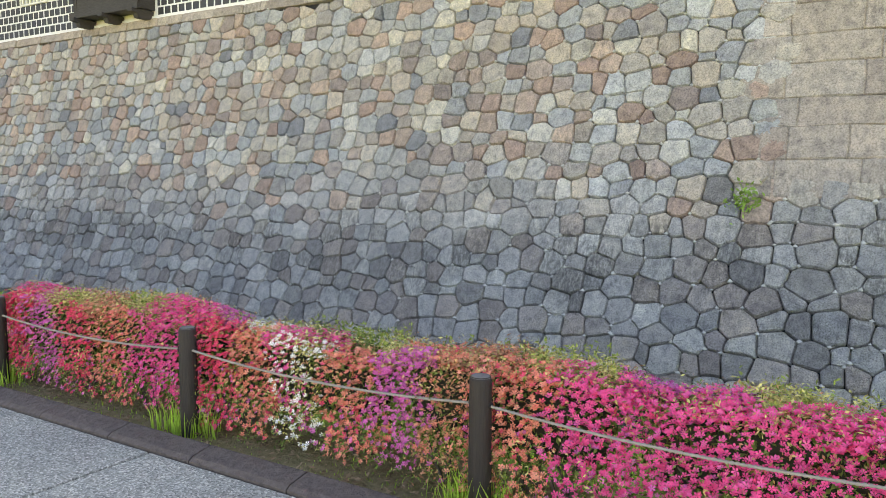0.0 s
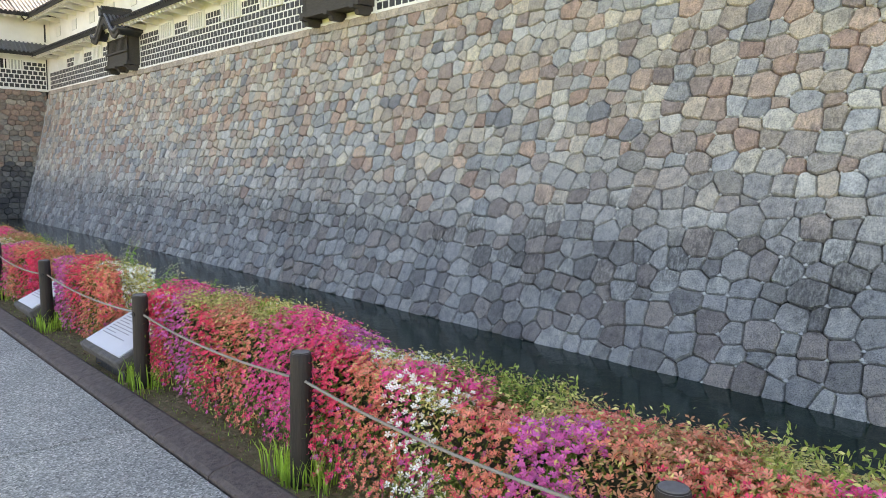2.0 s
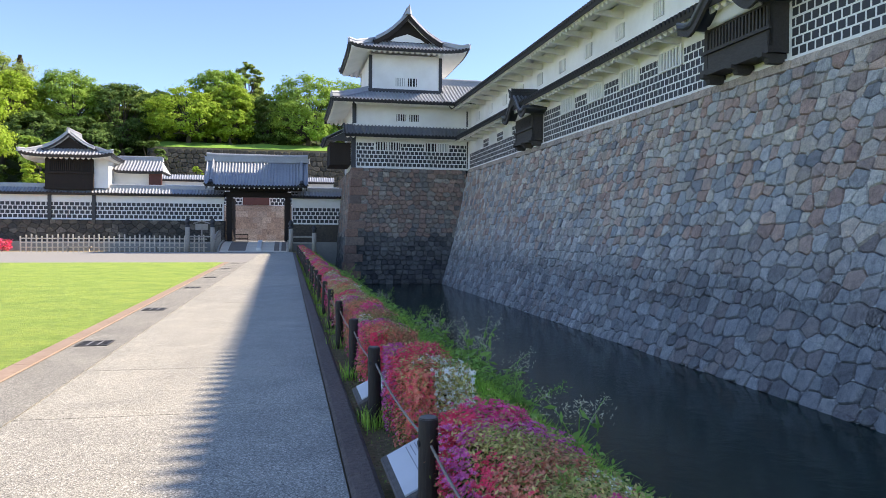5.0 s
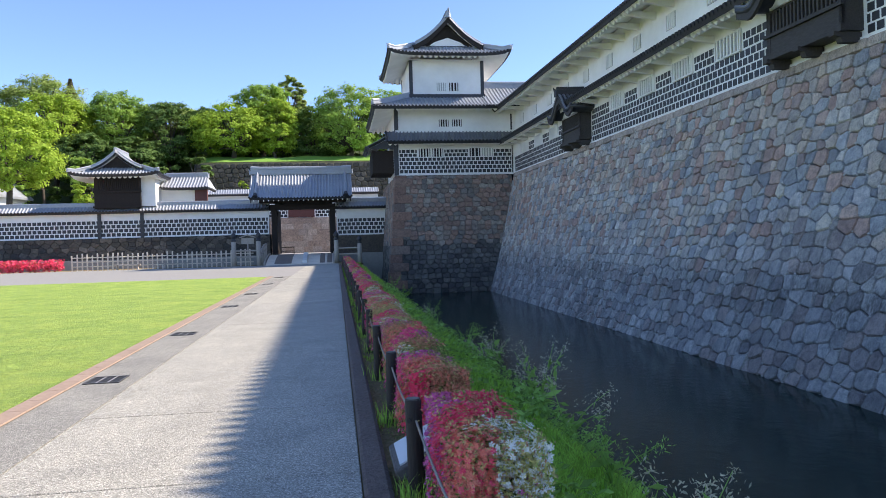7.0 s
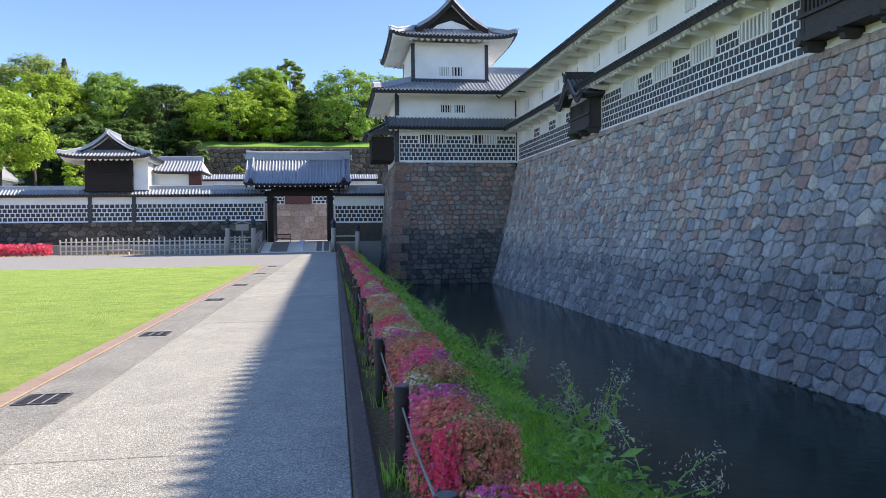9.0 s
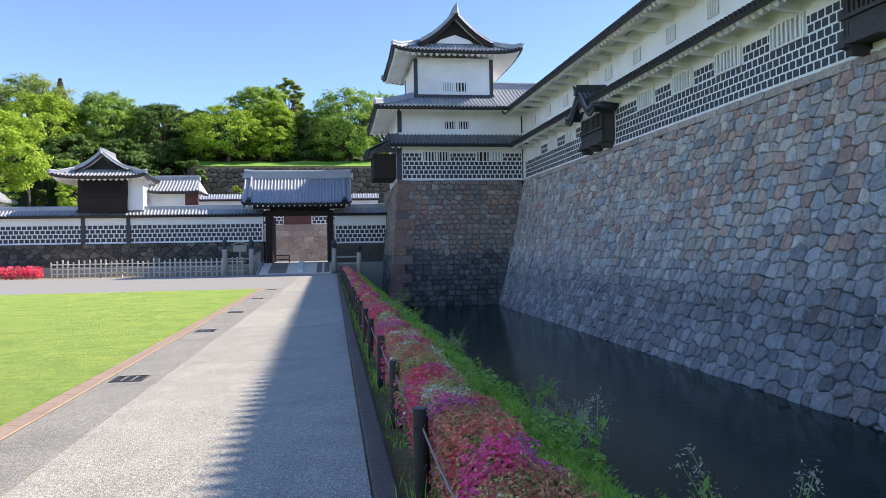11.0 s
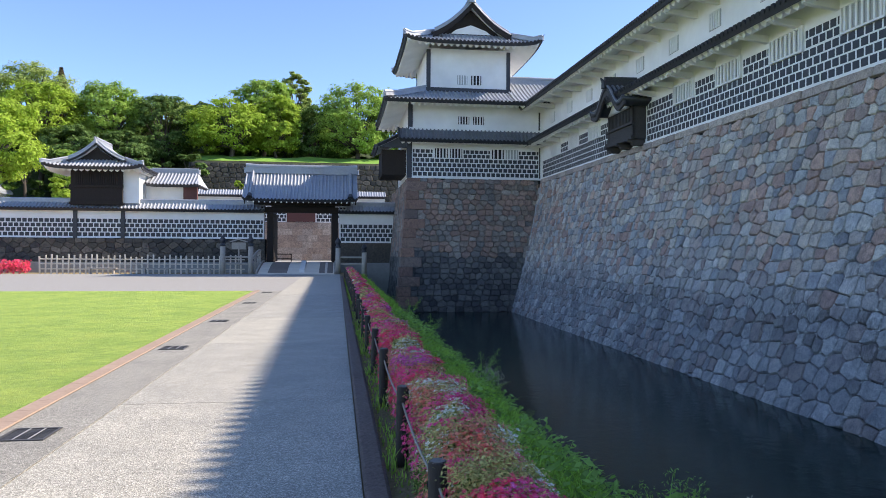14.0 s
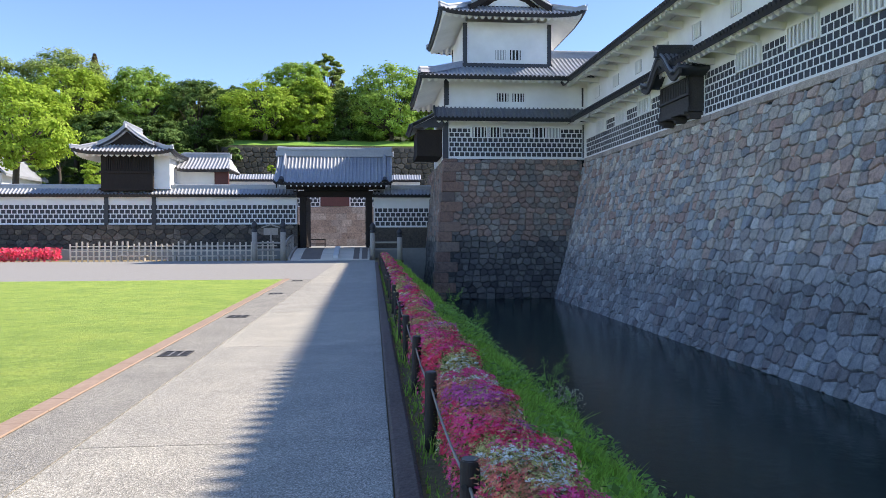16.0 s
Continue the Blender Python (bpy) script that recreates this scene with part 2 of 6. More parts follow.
# ---- building blocks ----
class Geo:
    """Collects vertices and faces for one mesh."""

    def __init__(self):
        self.v, self.f = [], []

    def add(self, verts, faces):
        n = len(self.v)
        self.v += [tuple(p) for p in verts]
        self.f += [tuple(n + i for i in f) for f in faces]
        return self

    def box(self, x0, x1, y0, y1, z0, z1, bevel=0.0):
        if bevel <= 0:
            vs = [(x, y, z) for z in (z0, z1) for y in (y0, y1) for x in (x0, x1)]
            return self.add(vs, [(0, 2, 3, 1), (4, 5, 7, 6), (0, 1, 5, 4), (2, 6, 7, 3), (0, 4, 6, 2), (1, 3, 7, 5)])
        b = bevel
        ring = lambda d, z: [(x0 + d, y0 + b, z), (x0 + b, y0 + d, z), (x1 - b, y0 + d, z), (x1 - d, y0 + b, z), (x1 - d, y1 - b, z), (x1 - b, y1 - d, z), (x0 + b, y1 - d, z), (x0 + d, y1 - b, z)]
        rings = [ring(b, z0), ring(0, z0 + b), ring(0, z1 - b), ring(b, z1)]
        vs = [p for r in rings for p in r]
        fs = [tuple(range(7, -1, -1)), tuple(range(24, 32))]
        for k in range(3):
            for i in range(8):
                j = (i + 1) % 8
                fs.append((8 * k + i, 8 * k + j, 8 * k + 8 + j, 8 * k + 8 + i))
        return self.add(vs, fs)

    def tube(self, pts, radii, sides=8, cap=True):
        pts = [Vector(p) for p in pts]
        if not isinstance(radii, (list, tuple)):
            radii = [radii] * len(pts)
        vs, fs = [], []
        for i, p in enumerate(pts):
            d = (pts[min(i + 1, len(pts) - 1)] - pts[max(i - 1, 0)]).normalized()
            a = d.cross(Vector((0, 0, 1)) if abs(d.z) < 0.9 else Vector((1, 0, 0))).normalized()
            b = d.cross(a)
            vs += [p + radii[i] * (math.cos(2 * math.pi * k / sides) * a + math.sin(2 * math.pi * k / sides) * b) for k in range(sides)]
        for i in range(len(pts) - 1):
            for k in range(sides):
                l = (k + 1) % sides
                fs.append((i * sides + k, i * sides + l, (i + 1) * sides + l, (i + 1) * sides + k))
        if cap:
            fs += [tuple(range(sides - 1, -1, -1)), tuple(range((len(pts) - 1) * sides, len(pts) * sides))]
        return self.add(vs, fs)

    def prism(self, outline, axis, a, b):
        """A closed outline of (u, v) pairs, drawn out along an axis from a to b."""
        def put(u, v, w):
            return {"x": (w, u, v), "y": (u, w, v), "z": (u, v, w)}[axis]
        n = len(outline)
        vs = [put(u, v, a) for u, v in outline] + [put(u, v, b) for u, v in outline]
        fs = [tuple(range(n - 1, -1, -1)), tuple(range(n, 2 * n))] + [(i, (i + 1) % n, n + (i + 1) % n, n + i) for i in range(n)]
        return self.add(vs, fs)

    def mesh(self, name, material, smooth=False):
        me = bpy.data.meshes.new(name)
        me.from_pydata(self.v, [], self.f)
        bm = bmesh.new()
        bm.from_mesh(me)
        bmesh.ops.recalc_face_normals(bm, faces=bm.faces)
        bm.to_mesh(me)
        bm.free()
        me.materials.append(material)
        if smooth:
            me.polygons.foreach_set("use_smooth", [True] * len(me.polygons))
        return me


def raw_mesh(name, verts, faces, material, smooth=False):
    me = bpy.data.meshes.new(name)
    me.from_pydata(verts, [], faces)
    me.materials.append(material)
    if smooth:
        me.polygons.foreach_set("use_smooth", [True] * len(me.polygons))
    return me


def thing(name, label, category, group="", m=None):
    ob = new(name)
    ob.empty_display_size = 0.2
    if m is not None:
        ob.matrix_world = m
    return tagged(ob, label, category, group)


def part(name, geo, material, parent, label="", smooth=False, kind=""):
    ob = new(name, geo.mesh(name, material, smooth) if isinstance(geo, Geo) else geo)
    ob.parent = parent
    return tagged(ob, label, kind=kind)


def structure(name, geo, material, label, category):
    return tagged(new(name, geo.mesh(name, material)), label, category, kind="structure")


# ---- irregular stonework ----
def courses(u0, u1, v0, v1, dv, w0, w1, jit, seed, sizes=0.0):
    """Irregular stones grown from seeds in rough courses."""
    rng = random.Random(seed)
    rows = round((v1 - v0) / dv)
    pv = (v1 - v0) / rows
    seeds = []
    for r in range(-2, rows + 2):
        row, u = [], u0 - 2.5 + rng.uniform(0, w0)
        while u < u1 + 2.5:
            w = rng.uniform(w0, w1)
            row.append((u + w / 2, v0 + (r + 0.5) * pv + 0.22 * pv * noise.noise(Vector((u * 0.4, r * 2.3, seed))) + jit * pv * rng.uniform(-1, 1), rng.uniform(-1, 1) * sizes * pv * pv))
            u += w
        seeds.append(row)
    out = []
    for k in range(2, rows + 2):
        for i, (cx, cy, own) in enumerate(seeds[k]):
            if not u0 - 0.6 < cx < u1 + 0.6:
                continue
            poly = [(cx - 1.2, cy - 1.2), (cx + 1.2, cy - 1.2), (cx + 1.2, cy + 1.2), (cx - 1.2, cy + 1.2)]
            for row in seeds[k - 2:k + 3]:
                for qx, qy, other in row:
                    if abs(qx - cx) > 1.7 or (qx == cx and qy == cy):
                        continue
                    nx, ny = qx - cx, (qy - cy) * 1.35
                    t = nx * (cx + qx) / 2 + ny * (cy + qy) / 2 + (own - other) / 2
                    cut = []
                    for a, (ax, ay) in enumerate(poly):
                        bx, by = poly[(a + 1) % len(poly)]
                        da, db = nx * ax + ny * ay - t, nx * bx + ny * by - t
                        if da <= 0:
                            cut.append((ax, ay))
                        if da * db < 0:
                            s = da / (da - db)
                            cut.append((ax + s * (bx - ax), ay + s * (by - ay)))
                    poly = cut
                    if len(poly) < 3:
                        break
                if len(poly) < 3:
                    break
            if len(poly) < 3:
                continue
            poly = [(min(max(a, u0), u1), min(max(b, v0), v1)) for a, b in poly]
            us, vs = [a for a, _ in poly], [b for _, b in poly]
            if max(us) - min(us) > 0.12 and max(vs) - min(vs) > 0.12:
                out.append((((min(us) + max(us)) / 2, (min(vs) + max(vs)) / 2), poly))
    return out


def softened(poly, k=0.2):
    out = []
    for i, (ax, ay) in enumerate(poly):
        bx, by = poly[(i + 1) % len(poly)]
        if math.hypot(bx - ax, by - ay) < 0.03:
            out.append(((ax + bx) / 2, (ay + by) / 2))
            continue
        out += [(ax + k * (bx - ax), ay + k * (by - ay)), (bx - k * (bx - ax), by - k * (by - ay))]
    return out


def rough_edge(poly):
    """The outline with a point on each long edge, all pushed about a little; neighbours share the push."""
    out = []
    for i, (ax, ay) in enumerate(poly):
        bx, by = poly[(i + 1) % len(poly)]
        for q in ((ax, ay), ((ax + bx) / 2, (ay + by) / 2)) if math.hypot(bx - ax, by - ay) > 0.16 else ((ax, ay),):
            w = Vector((q[0] * 4.1, q[1] * 4.1, 2.0))
            out.append((q[0] + 0.035 * noise.noise(w), q[1] + 0.035 * noise.noise(w + Vector((9.0, 3.0, 7.0)))))
    return out


def stone_shape(poly, gap, bulge, rng, k=0.2, rough=False):
    """Vertices (u, v, depth) and faces of one hewn stone round its own middle."""
    poly = softened(rough_edge(poly) if rough else poly, k)
    n = len(poly)
    cx, cy = sum(p[0] for p in poly) / n, sum(p[1] for p in poly) / n
    size = max(0.05, min(max(p[0] for p in poly) - min(p[0] for p in poly), max(p[1] for p in poly) - min(p[1] for p in poly)))
    tu, tv = rng.uniform(-1, 1) * bulge * 0.7, rng.uniform(-1, 1) * bulge * 0.7
    proud = rng.uniform(-0.3, 0.6) * bulge
    vs, fs = [], []
    for shrink, depth in ((gap * 0.6, -0.16), (gap, -0.03), (gap + 0.012 + 0.03 * size, bulge * 0.75), (gap + 0.2 * size, bulge)):
        for a, b in poly:
            d = max(1e-4, math.hypot(a - cx, b - cy))
            s = max(0.2, 1 - shrink / d)
            x, y = cx + (a - cx) * s, cy + (b - cy) * s
            wob = rng.uniform(-0.22, 0.22) * bulge if depth > 0 else 0
            vs.append((x, y, depth + proud + wob + (tu * (x - cx) + tv * (y - cy)) / size))
    vs.append((cx, cy, bulge * 1.05 + proud))
    for r in range(3):
        for i in range(n):
            j = (i + 1) % n
            fs.append((r * n + i, r * n + j, r * n + n + j, r * n + n + i))
    fs += [(3 * n + i, 3 * n + (i + 1) % n, 4 * n) for i in range(n)]
    return vs, fs


# ---- the great stone wall ----
WATER = -2.6
WALL_TOP = 7.45
Y_END = 67.3


def xb(y):
    return 14.6 + 0.011 * y


def xt(y):
    return 18.9 - 0.0135 * y


def wall_point(y, v, depth=0.0):
    """v: 0 at the foot under water, 1 at the top."""
    z = WATER - 0.5 + v * (WALL_TOP - WATER + 0.5)
    x = xb(y) - 0.2 + (xt(y) - xb(y) + 0.2) * (1.38 * v - 0.38 * v * v)
    slope = (xt(y) - xb(y)) * (1.38 - 0.76 * v) / (WALL_TOP - WATER)
    n = Vector((-1, 0, slope)).normalized()
    return Vector((x, y, z)) + depth * n


WALL_LEN = 11.2
core = Geo()
steps, ys = 12, [-9.0, 20.0, 45.0, Y_END + 1.5]
core_v = [wall_point(y, i / steps, -0.13) for y in ys for i in range(steps + 1)] + [(24, y, z) for y in ys for z in (WALL_TOP - 0.05, WATER - 0.5)]
core_f = []
for a in range(len(ys) - 1):
    for i in range(steps):
        p = a * (steps + 1) + i
        core_f.append((p, p + 1, p + steps + 2, p + steps + 1))
    t0 = len(ys) * (steps + 1) + 2 * a
    core_f.append((a * (steps + 1) + steps, t0, t0 + 2, (a + 1) * (steps + 1) + steps))
core.add(core_v, core_f)
wall_east = structure("wall_east", core, joint_mat, "tall battered castle wall of irregular grey and brown fitted stones", "stone wall")

rng = random.Random(4)
rest = {}
near_pieces = []
chips = Geo()


def place_stone(vs, point):
    return [point(u, v / WALL_LEN, d) for u, v, d in vs]


def stone_group(u0, u1, seed, single):
    stones = courses(u0, u1, 0.0, WALL_LEN - 0.32, 0.45, 0.34, 0.74, 0.2, seed + 1, 0.32)
    for (cu, cv), poly in stones:
        if cu < 2.3 and cv > 5.1:
            continue
        wide = min(0.008, 0.0005 * max(0, cu - 10))
        vs, fs = stone_shape(poly, rng.uniform(0.001, 0.008) + wide, rng.uniform(0.03, 0.06), rng, 0.2, True)
        low = cv + 0.6 * math.sin(cu * 0.45) + rng.uniform(-1.1, 1.1) < 4.9
        p3 = place_stone(vs, wall_point)
        if single[0] < cu < single[1]:
            near_pieces.append((p3, fs, low))
        else:
            rest.setdefault(low, Geo()).add(p3, fs)
        if rng.random() < 0.95:
            a, b = rng.choice(poly)
            r = rng.uniform(0.025, 0.06)
            q = wall_point(a, b / WALL_LEN, 0.012)
            chips.add([q + Vector((dx * r, dy * r * rng.uniform(0.8, 1.6), dz * r)) for dx, dy, dz in ((-1, 0, 0), (1, 0, 0), (0, -1, 0), (0, 1, 0), (0, 0, -1), (0, 0, 1))],
                      [(0, 2, 4), (2, 1, 4), (1, 3, 4), (3, 0, 4), (2, 0, 5), (1, 2, 5), (3, 1, 5), (0, 3, 5)])


stone_group(-8.5, 67.0, 11, (5.0, 11.0))
# dressed blocks towards the wall's near corner
course_v = 4.6
corner_blocks = []
while course_v < WALL_LEN - 0.4:
    h = rng.uniform(0.62, 0.85)
    u = start = 2.6 + rng.uniform(0.15, 0.8)
    while u > -8.5:
        w = rng.uniform(0.55, 1.0) if u == start else rng.uniform(0.8, 1.7)
        corner_blocks.append([(u - w, course_v + 0.10 * 0), (u, course_v), (u, min(course_v + h, WALL_LEN - 0.32)), (u - w, min(course_v + h, WALL_LEN - 0.32))])
        u -= w
    course_v += h
dressed = Geo()
for poly in corner_blocks:
    vs, fs = stone_shape(poly, 0.001, 0.006, rng, 0.05, True)
    dressed.add(place_stone([(a, b, d + (0.03 if d > -0.1 else 0.0)) for a, b, d in vs], wall_point), fs)
# cap course under the building
cap = Geo()
u = -8.5
while u < 67.0:
    w = rng.uniform(1.0, 1.9)
    poly = [(u, WALL_LEN - 0.32), (min(u + w, 67.0), WALL_LEN - 0.32), (min(u + w, 67.0), WALL_LEN + 0.02), (u, WALL_LEN + 0.02)]
    vs, fs = stone_shape(poly, 0.006, 0.02, rng, 0.06)
    cap.add(place_stone(vs, wall_point), fs)
    u += w


# ---- roofs ----
class Roof:
    """A tiled roof slope: eave from a to b, upper edge from d to c; sag hollows it, lift turns its corners up."""

    def __init__(self, a, b, c, d, sag=0.06, lift=0.0, pitch=0.3, rib=0.075):
        self.a = Vector(a)
        ab = Vector(b) - self.a
        self.l, self.e = ab.length, ab.normalized()
        self.sd = (Vector(d) - self.a).dot(self.e)
        self.sc = (Vector(c) - self.a).dot(self.e)
        up = Vector(d) - self.a - self.sd * self.e
        self.h, self.p = up.length, up.normalized()
        self.sag, self.lift, self.pitch, self.rib = sag, lift, pitch, rib
        n = self.e.cross(self.p)
        self.n = n if n.z > 0 else -n

    def at(self, s, d, off=0.0):
        k = d / self.h
        q = self.a + s * self.e + d * self.p + off * self.n
        q.z += -self.sag * math.sin(math.pi * min(1, max(0, k))) + self.lift * min(1.3, abs(2 * s / self.l - 1)) ** 5 * (1 - k)
        return q

    def build(self, tiles, ribs, edge, soffit, rafters=None, wall_d=None, tip=True):
        ns, nd = 14, 5
        grid = []
        for j in range(nd + 1):
            d = self.h * j / nd
            lo, hi = self.sd * j / nd, self.l - (self.l - self.sc) * j / nd
            grid.append([(lo + (hi - lo) * i / ns, d) for i in range(ns + 1)])
        for off, geo in ((0.0, tiles), (-0.24, soffit)):
            vs = [self.at(s, d, off) for row in grid for s, d in row]
            fs = [(j * (ns + 1) + i, j * (ns + 1) + i + 1, (j + 1) * (ns + 1) + i + 1, (j + 1) * (ns + 1) + i) for j in range(nd) for i in range(ns)]
            geo.add(vs, fs)
        n = max(2, int(self.l / self.pitch))
        for k in range(n + 1):
            s = self.l * k / n
            top = self.h
            if s < self.sd:
                top = self.h * s / self.sd
            elif s > self.sc and self.l > self.sc:
                top = self.h * (self.l - s) / (self.l - self.sc)
            if top < 0.12:
                continue
            m = 4 if top > 1 else 2
            r = self.rib
            vs, fs = [], []
            for j in range(m + 1):
                d = -0.07 + (top + 0.07) * j / m
                for ang in (0, 45, 90, 135, 180):
                    q = self.at(s, d, r * math.sin(radians(ang)) * 1.1 + 0.0)
                    vs.append(q + self.e * (r * math.cos(radians(ang))))
            for j in range(m):
                for i in range(4):
                    fs.append((j * 5 + i, j * 5 + i + 1, j * 5 + 6 + i, j * 5 + 5 + i))
            ribs.add(vs, fs)
            if tip:
                c = self.at(s, -0.075, 0.01)
                ring = [c + self.e * (r * 1.3 * math.cos(2 * math.pi * i / 8)) + self.n * (r * 1.3 * math.sin(2 * math.pi * i / 8)) for i in range(8)]
                back = [q + self.p * 0.1 for q in ring]
                edge.add(ring + back, [tuple(range(8))] + [(i, (i + 1) % 8, 8 + (i + 1) % 8, 8 + i) for i in range(8)])
        m = 24
        vs = []
        for i in range(m + 1):
            s = self.l * i / m
            vs += [self.at(s, -0.03, -0.005), self.at(s, -0.03, -0.25), self.at(s, 0.12, -0.26), self.at(s, 0.12, -0.012)]
        fs = []
        for i in range(m):
            fs += [(4 * i + j, 4 * i + (j + 1) % 4, 4 * i + 4 + (j + 1) % 4, 4 * i + 4 + j) for j in range(4)]
        edge.add(vs, fs + [(0, 1, 2, 3), (4 * m, 4 * m + 1, 4 * m + 2, 4 * m + 3)])
        if rafters is not None:
            w = wall_d or self.h
            n = int(self.l / 0.46)
            for k in range(n):
                s0, s1 = self.l * (k + 0.14) / n, self.l * (k + 0.86) / n
                sm = (s0 + s1) / 2
                prof = [(s0, -0.22), (s0 + 0.02, -0.38), (sm, -0.5), (s1 - 0.02, -0.38), (s1, -0.22)]
                top = w
                if sm < self.sd:
                    top = min(w, self.h * sm / self.sd)
                elif sm > self.sc and self.l > self.sc:
                    top = min(w, self.h * (self.l - sm) / (self.l - self.sc))
                if top < 0.25:
                    continue
                vs = [self.at(s, 0.13, o) for s, o in prof] + [self.at(s, top, o) for s, o in prof]
                rafters.add(vs, [(0, 1, 2, 3, 4), (5, 6, 7, 8, 9)] + [(i, i + 1, i + 6, i + 5) for i in range(4)])


def roof_parts(name, slopes, parent, tile=None, rafters=True, under=None, wall_d=None):
    """One roof: part tile_rows with its eave edge and plastered soffit."""
    tile = tile or lead_tile
    tiles, ribs, edge, soffit, raf = Geo(), Geo(), Geo(), Geo(), Geo()
    for r in slopes:
        r.build(tiles, ribs, edge, soffit, raf if rafters else None, wall_d)
    top = part(name, tiles, tile, parent, "ribbed grey lead-tiled roof", True)
    part("rib_work", ribs, tile, top, "rows of round cover tiles", True, "stuff")
    part("eave_edge", edge, lead_dark, top, "dark eave with round tile ends", kind="stuff")
    part("soffit", soffit, under or plaster, top, "white plastered eave underside")
    if rafters:
        part("scalloped_eave", raf, under or plaster, top, "scalloped white plaster rafters", kind="stuff")
    return top


def ridge(parent, pts, width=0.34, height=0.42, ends=True, material=None, finial=0.5):
    """A stacked ridge along a line, with upturned end tiles."""
    g = Geo()
    pts = [Vector(p) for p in pts]
    for w, z0, z1 in ((width, -0.06, height * 0.35), (width * 0.72, height * 0.35, height * 0.75), (width * 0.95, height * 0.75, height)):
        vs, fs = [], []
        for i, p in enumerate(pts):
            d = (pts[min(i + 1, len(pts) - 1)] - pts[max(i - 1, 0)]).normalized()
            side = Vector((d.y, -d.x, 0)).normalized() * (w / 2)
            vs += [p + side + Vector((0, 0, z0)), p - side + Vector((0, 0, z0)), p - side + Vector((0, 0, z1)), p + side + Vector((0, 0, z1))]
        for i in range(len(pts) - 1):
            fs += [(4 * i + j, 4 * i + (j + 1) % 4, 4 * i + 4 + (j + 1) % 4, 4 * i + 4 + j) for j in range(4)]
        g.add(vs, fs + [(0, 1, 2, 3), (4 * len(pts) - 4, 4 * len(pts) - 3, 4 * len(pts) - 2, 4 * len(pts) - 1)])
    g.tube([p + Vector((0, 0, height)) for p in pts], width * 0.3, 8)
    ob = part("ridge", g, material or lead_tile, parent, "stacked tile ridge")
    if ends:
        for a, b in ((pts[0], pts[1]), (pts[-1], pts[-2])):
            d = (a - b).normalized()
            e = Geo()
            base = a + Vector((0, 0, -0.1))
            s = finial
            e.tube([base, base + d * 0.1 * s + Vector((0, 0, 0.7 * s)), base + d * 0.5 * s + Vector((0, 0, 1.25 * s))], [0.42 * s, 0.3 * s, 0.06 * s], 7)
            part("ridge_end", e, material or lead_tile, ob, "upturned ridge-end tile")
    return ob


# ---- tile-faced walls ----
namako_tile = Geo().prism([(-0.165, -0.12), (0.165, -0.12), (0.165, 0.12), (-0.165, 0.12)], "y", -0.012, 0.02).mesh("black_tile", tile_dark)
PIECES = []


def namako(parent, m, u0, u1, v0, v1, du=0.45, dv=0.34, single=False):
    """Black square tiles in offset rows on a plaster face. m: the face's pose; its x runs along the wall, z up, -y out of it."""
    joined = Geo()
    rows = max(1, round((v1 - v0) / dv))
    dv = (v1 - v0) / rows
    for r in range(rows):
        n = round((u1 - u0) / du)
        w = (u1 - u0) / n
        for k in range(n + (r % 2)):
            uc = u0 + (k + 0.5 - 0.5 * (r % 2)) * w
            lo, hi = max(u0 + 0.02, uc - 0.385 * w), min(u1 - 0.02, uc + 0.385 * w)
            if hi - lo < 0.06:
                continue
            vc = v0 + (r + 0.5) * dv
            if single and hi - lo > 0.7 * w:
                PIECES.append((parent, namako_tile, m @ Matrix.Translation((uc, 0, vc)) @ Matrix.Diagonal(((hi - lo) / 0.33, 1, dv * 0.8 / 0.24, 1)), "wall_tile"))
            else:
                a = Geo().box(lo, hi, -0.012, 0.02, vc - 0.4 * dv, vc + 0.4 * dv)
                joined.add([m @ Vector(p) for p in a.v], a.f)
    if joined.v:
        part("wall_tiles", joined, tile_dark, parent, "black square tiles in white raised joints", kind="stuff")


def slatted_window(parent, m, w, h, bars=6, dark=None, frame=True):
    """A plastered slatted window set in a wall; m as for namako, its origin the window's lower middle."""
    back = Geo().box(-w / 2, w / 2, -0.015, 0.03, 0, h)
    win = part("window", Geo().add([m @ Vector(p) for p in back.v], back.f), dark or slat_back_mat, parent)
    if frame:
        g = Geo()
        for x0, x1, z0, z1 in ((-w / 2 - 0.07, -w / 2, -0.07, h + 0.07), (w / 2, w / 2 + 0.07, -0.07, h + 0.07), (-w / 2, w / 2, h, h + 0.07), (-w / 2, w / 2, -0.07, 0)):
            g.box(x0, x1, -0.10, 0.03, z0, z1)
        part("window_frame", Geo().add([m @ Vector(p) for p in g.v], g.f), plaster, win)
    bar = Geo().box(-0.045, 0.045, -0.085, -0.03, 0, h).mesh("window_bar", plaster)
    for k in range(bars):
        x = -w / 2 + w * (k + 0.5) / bars
        ob = part("window_bar", bar, plaster, win)
        ob.matrix_local = m @ Matrix.Translation((x, 0, 0))
    return win


# ---- ground, walkway, moat ----
ground_mat = simple("grey_gravel_plaza", (0.24, 0.235, 0.215), (0.38, 0.37, 0.34), 30, 0.9, 0.4)
earth_mat = simple("mossy_damp_earth", (0.13, 0.125, 0.035), (0.42, 0.31, 0.18), 18, 0.95, 1.0, coarse=1.2, distance=0.03)
kerb_mat = simple("brown_grey_kerb_stone", (0.07, 0.055, 0.048), (0.24, 0.185, 0.16), 24, 0.85, 1.0, coarse=1.0, distance=0.02, gloss=0.25)


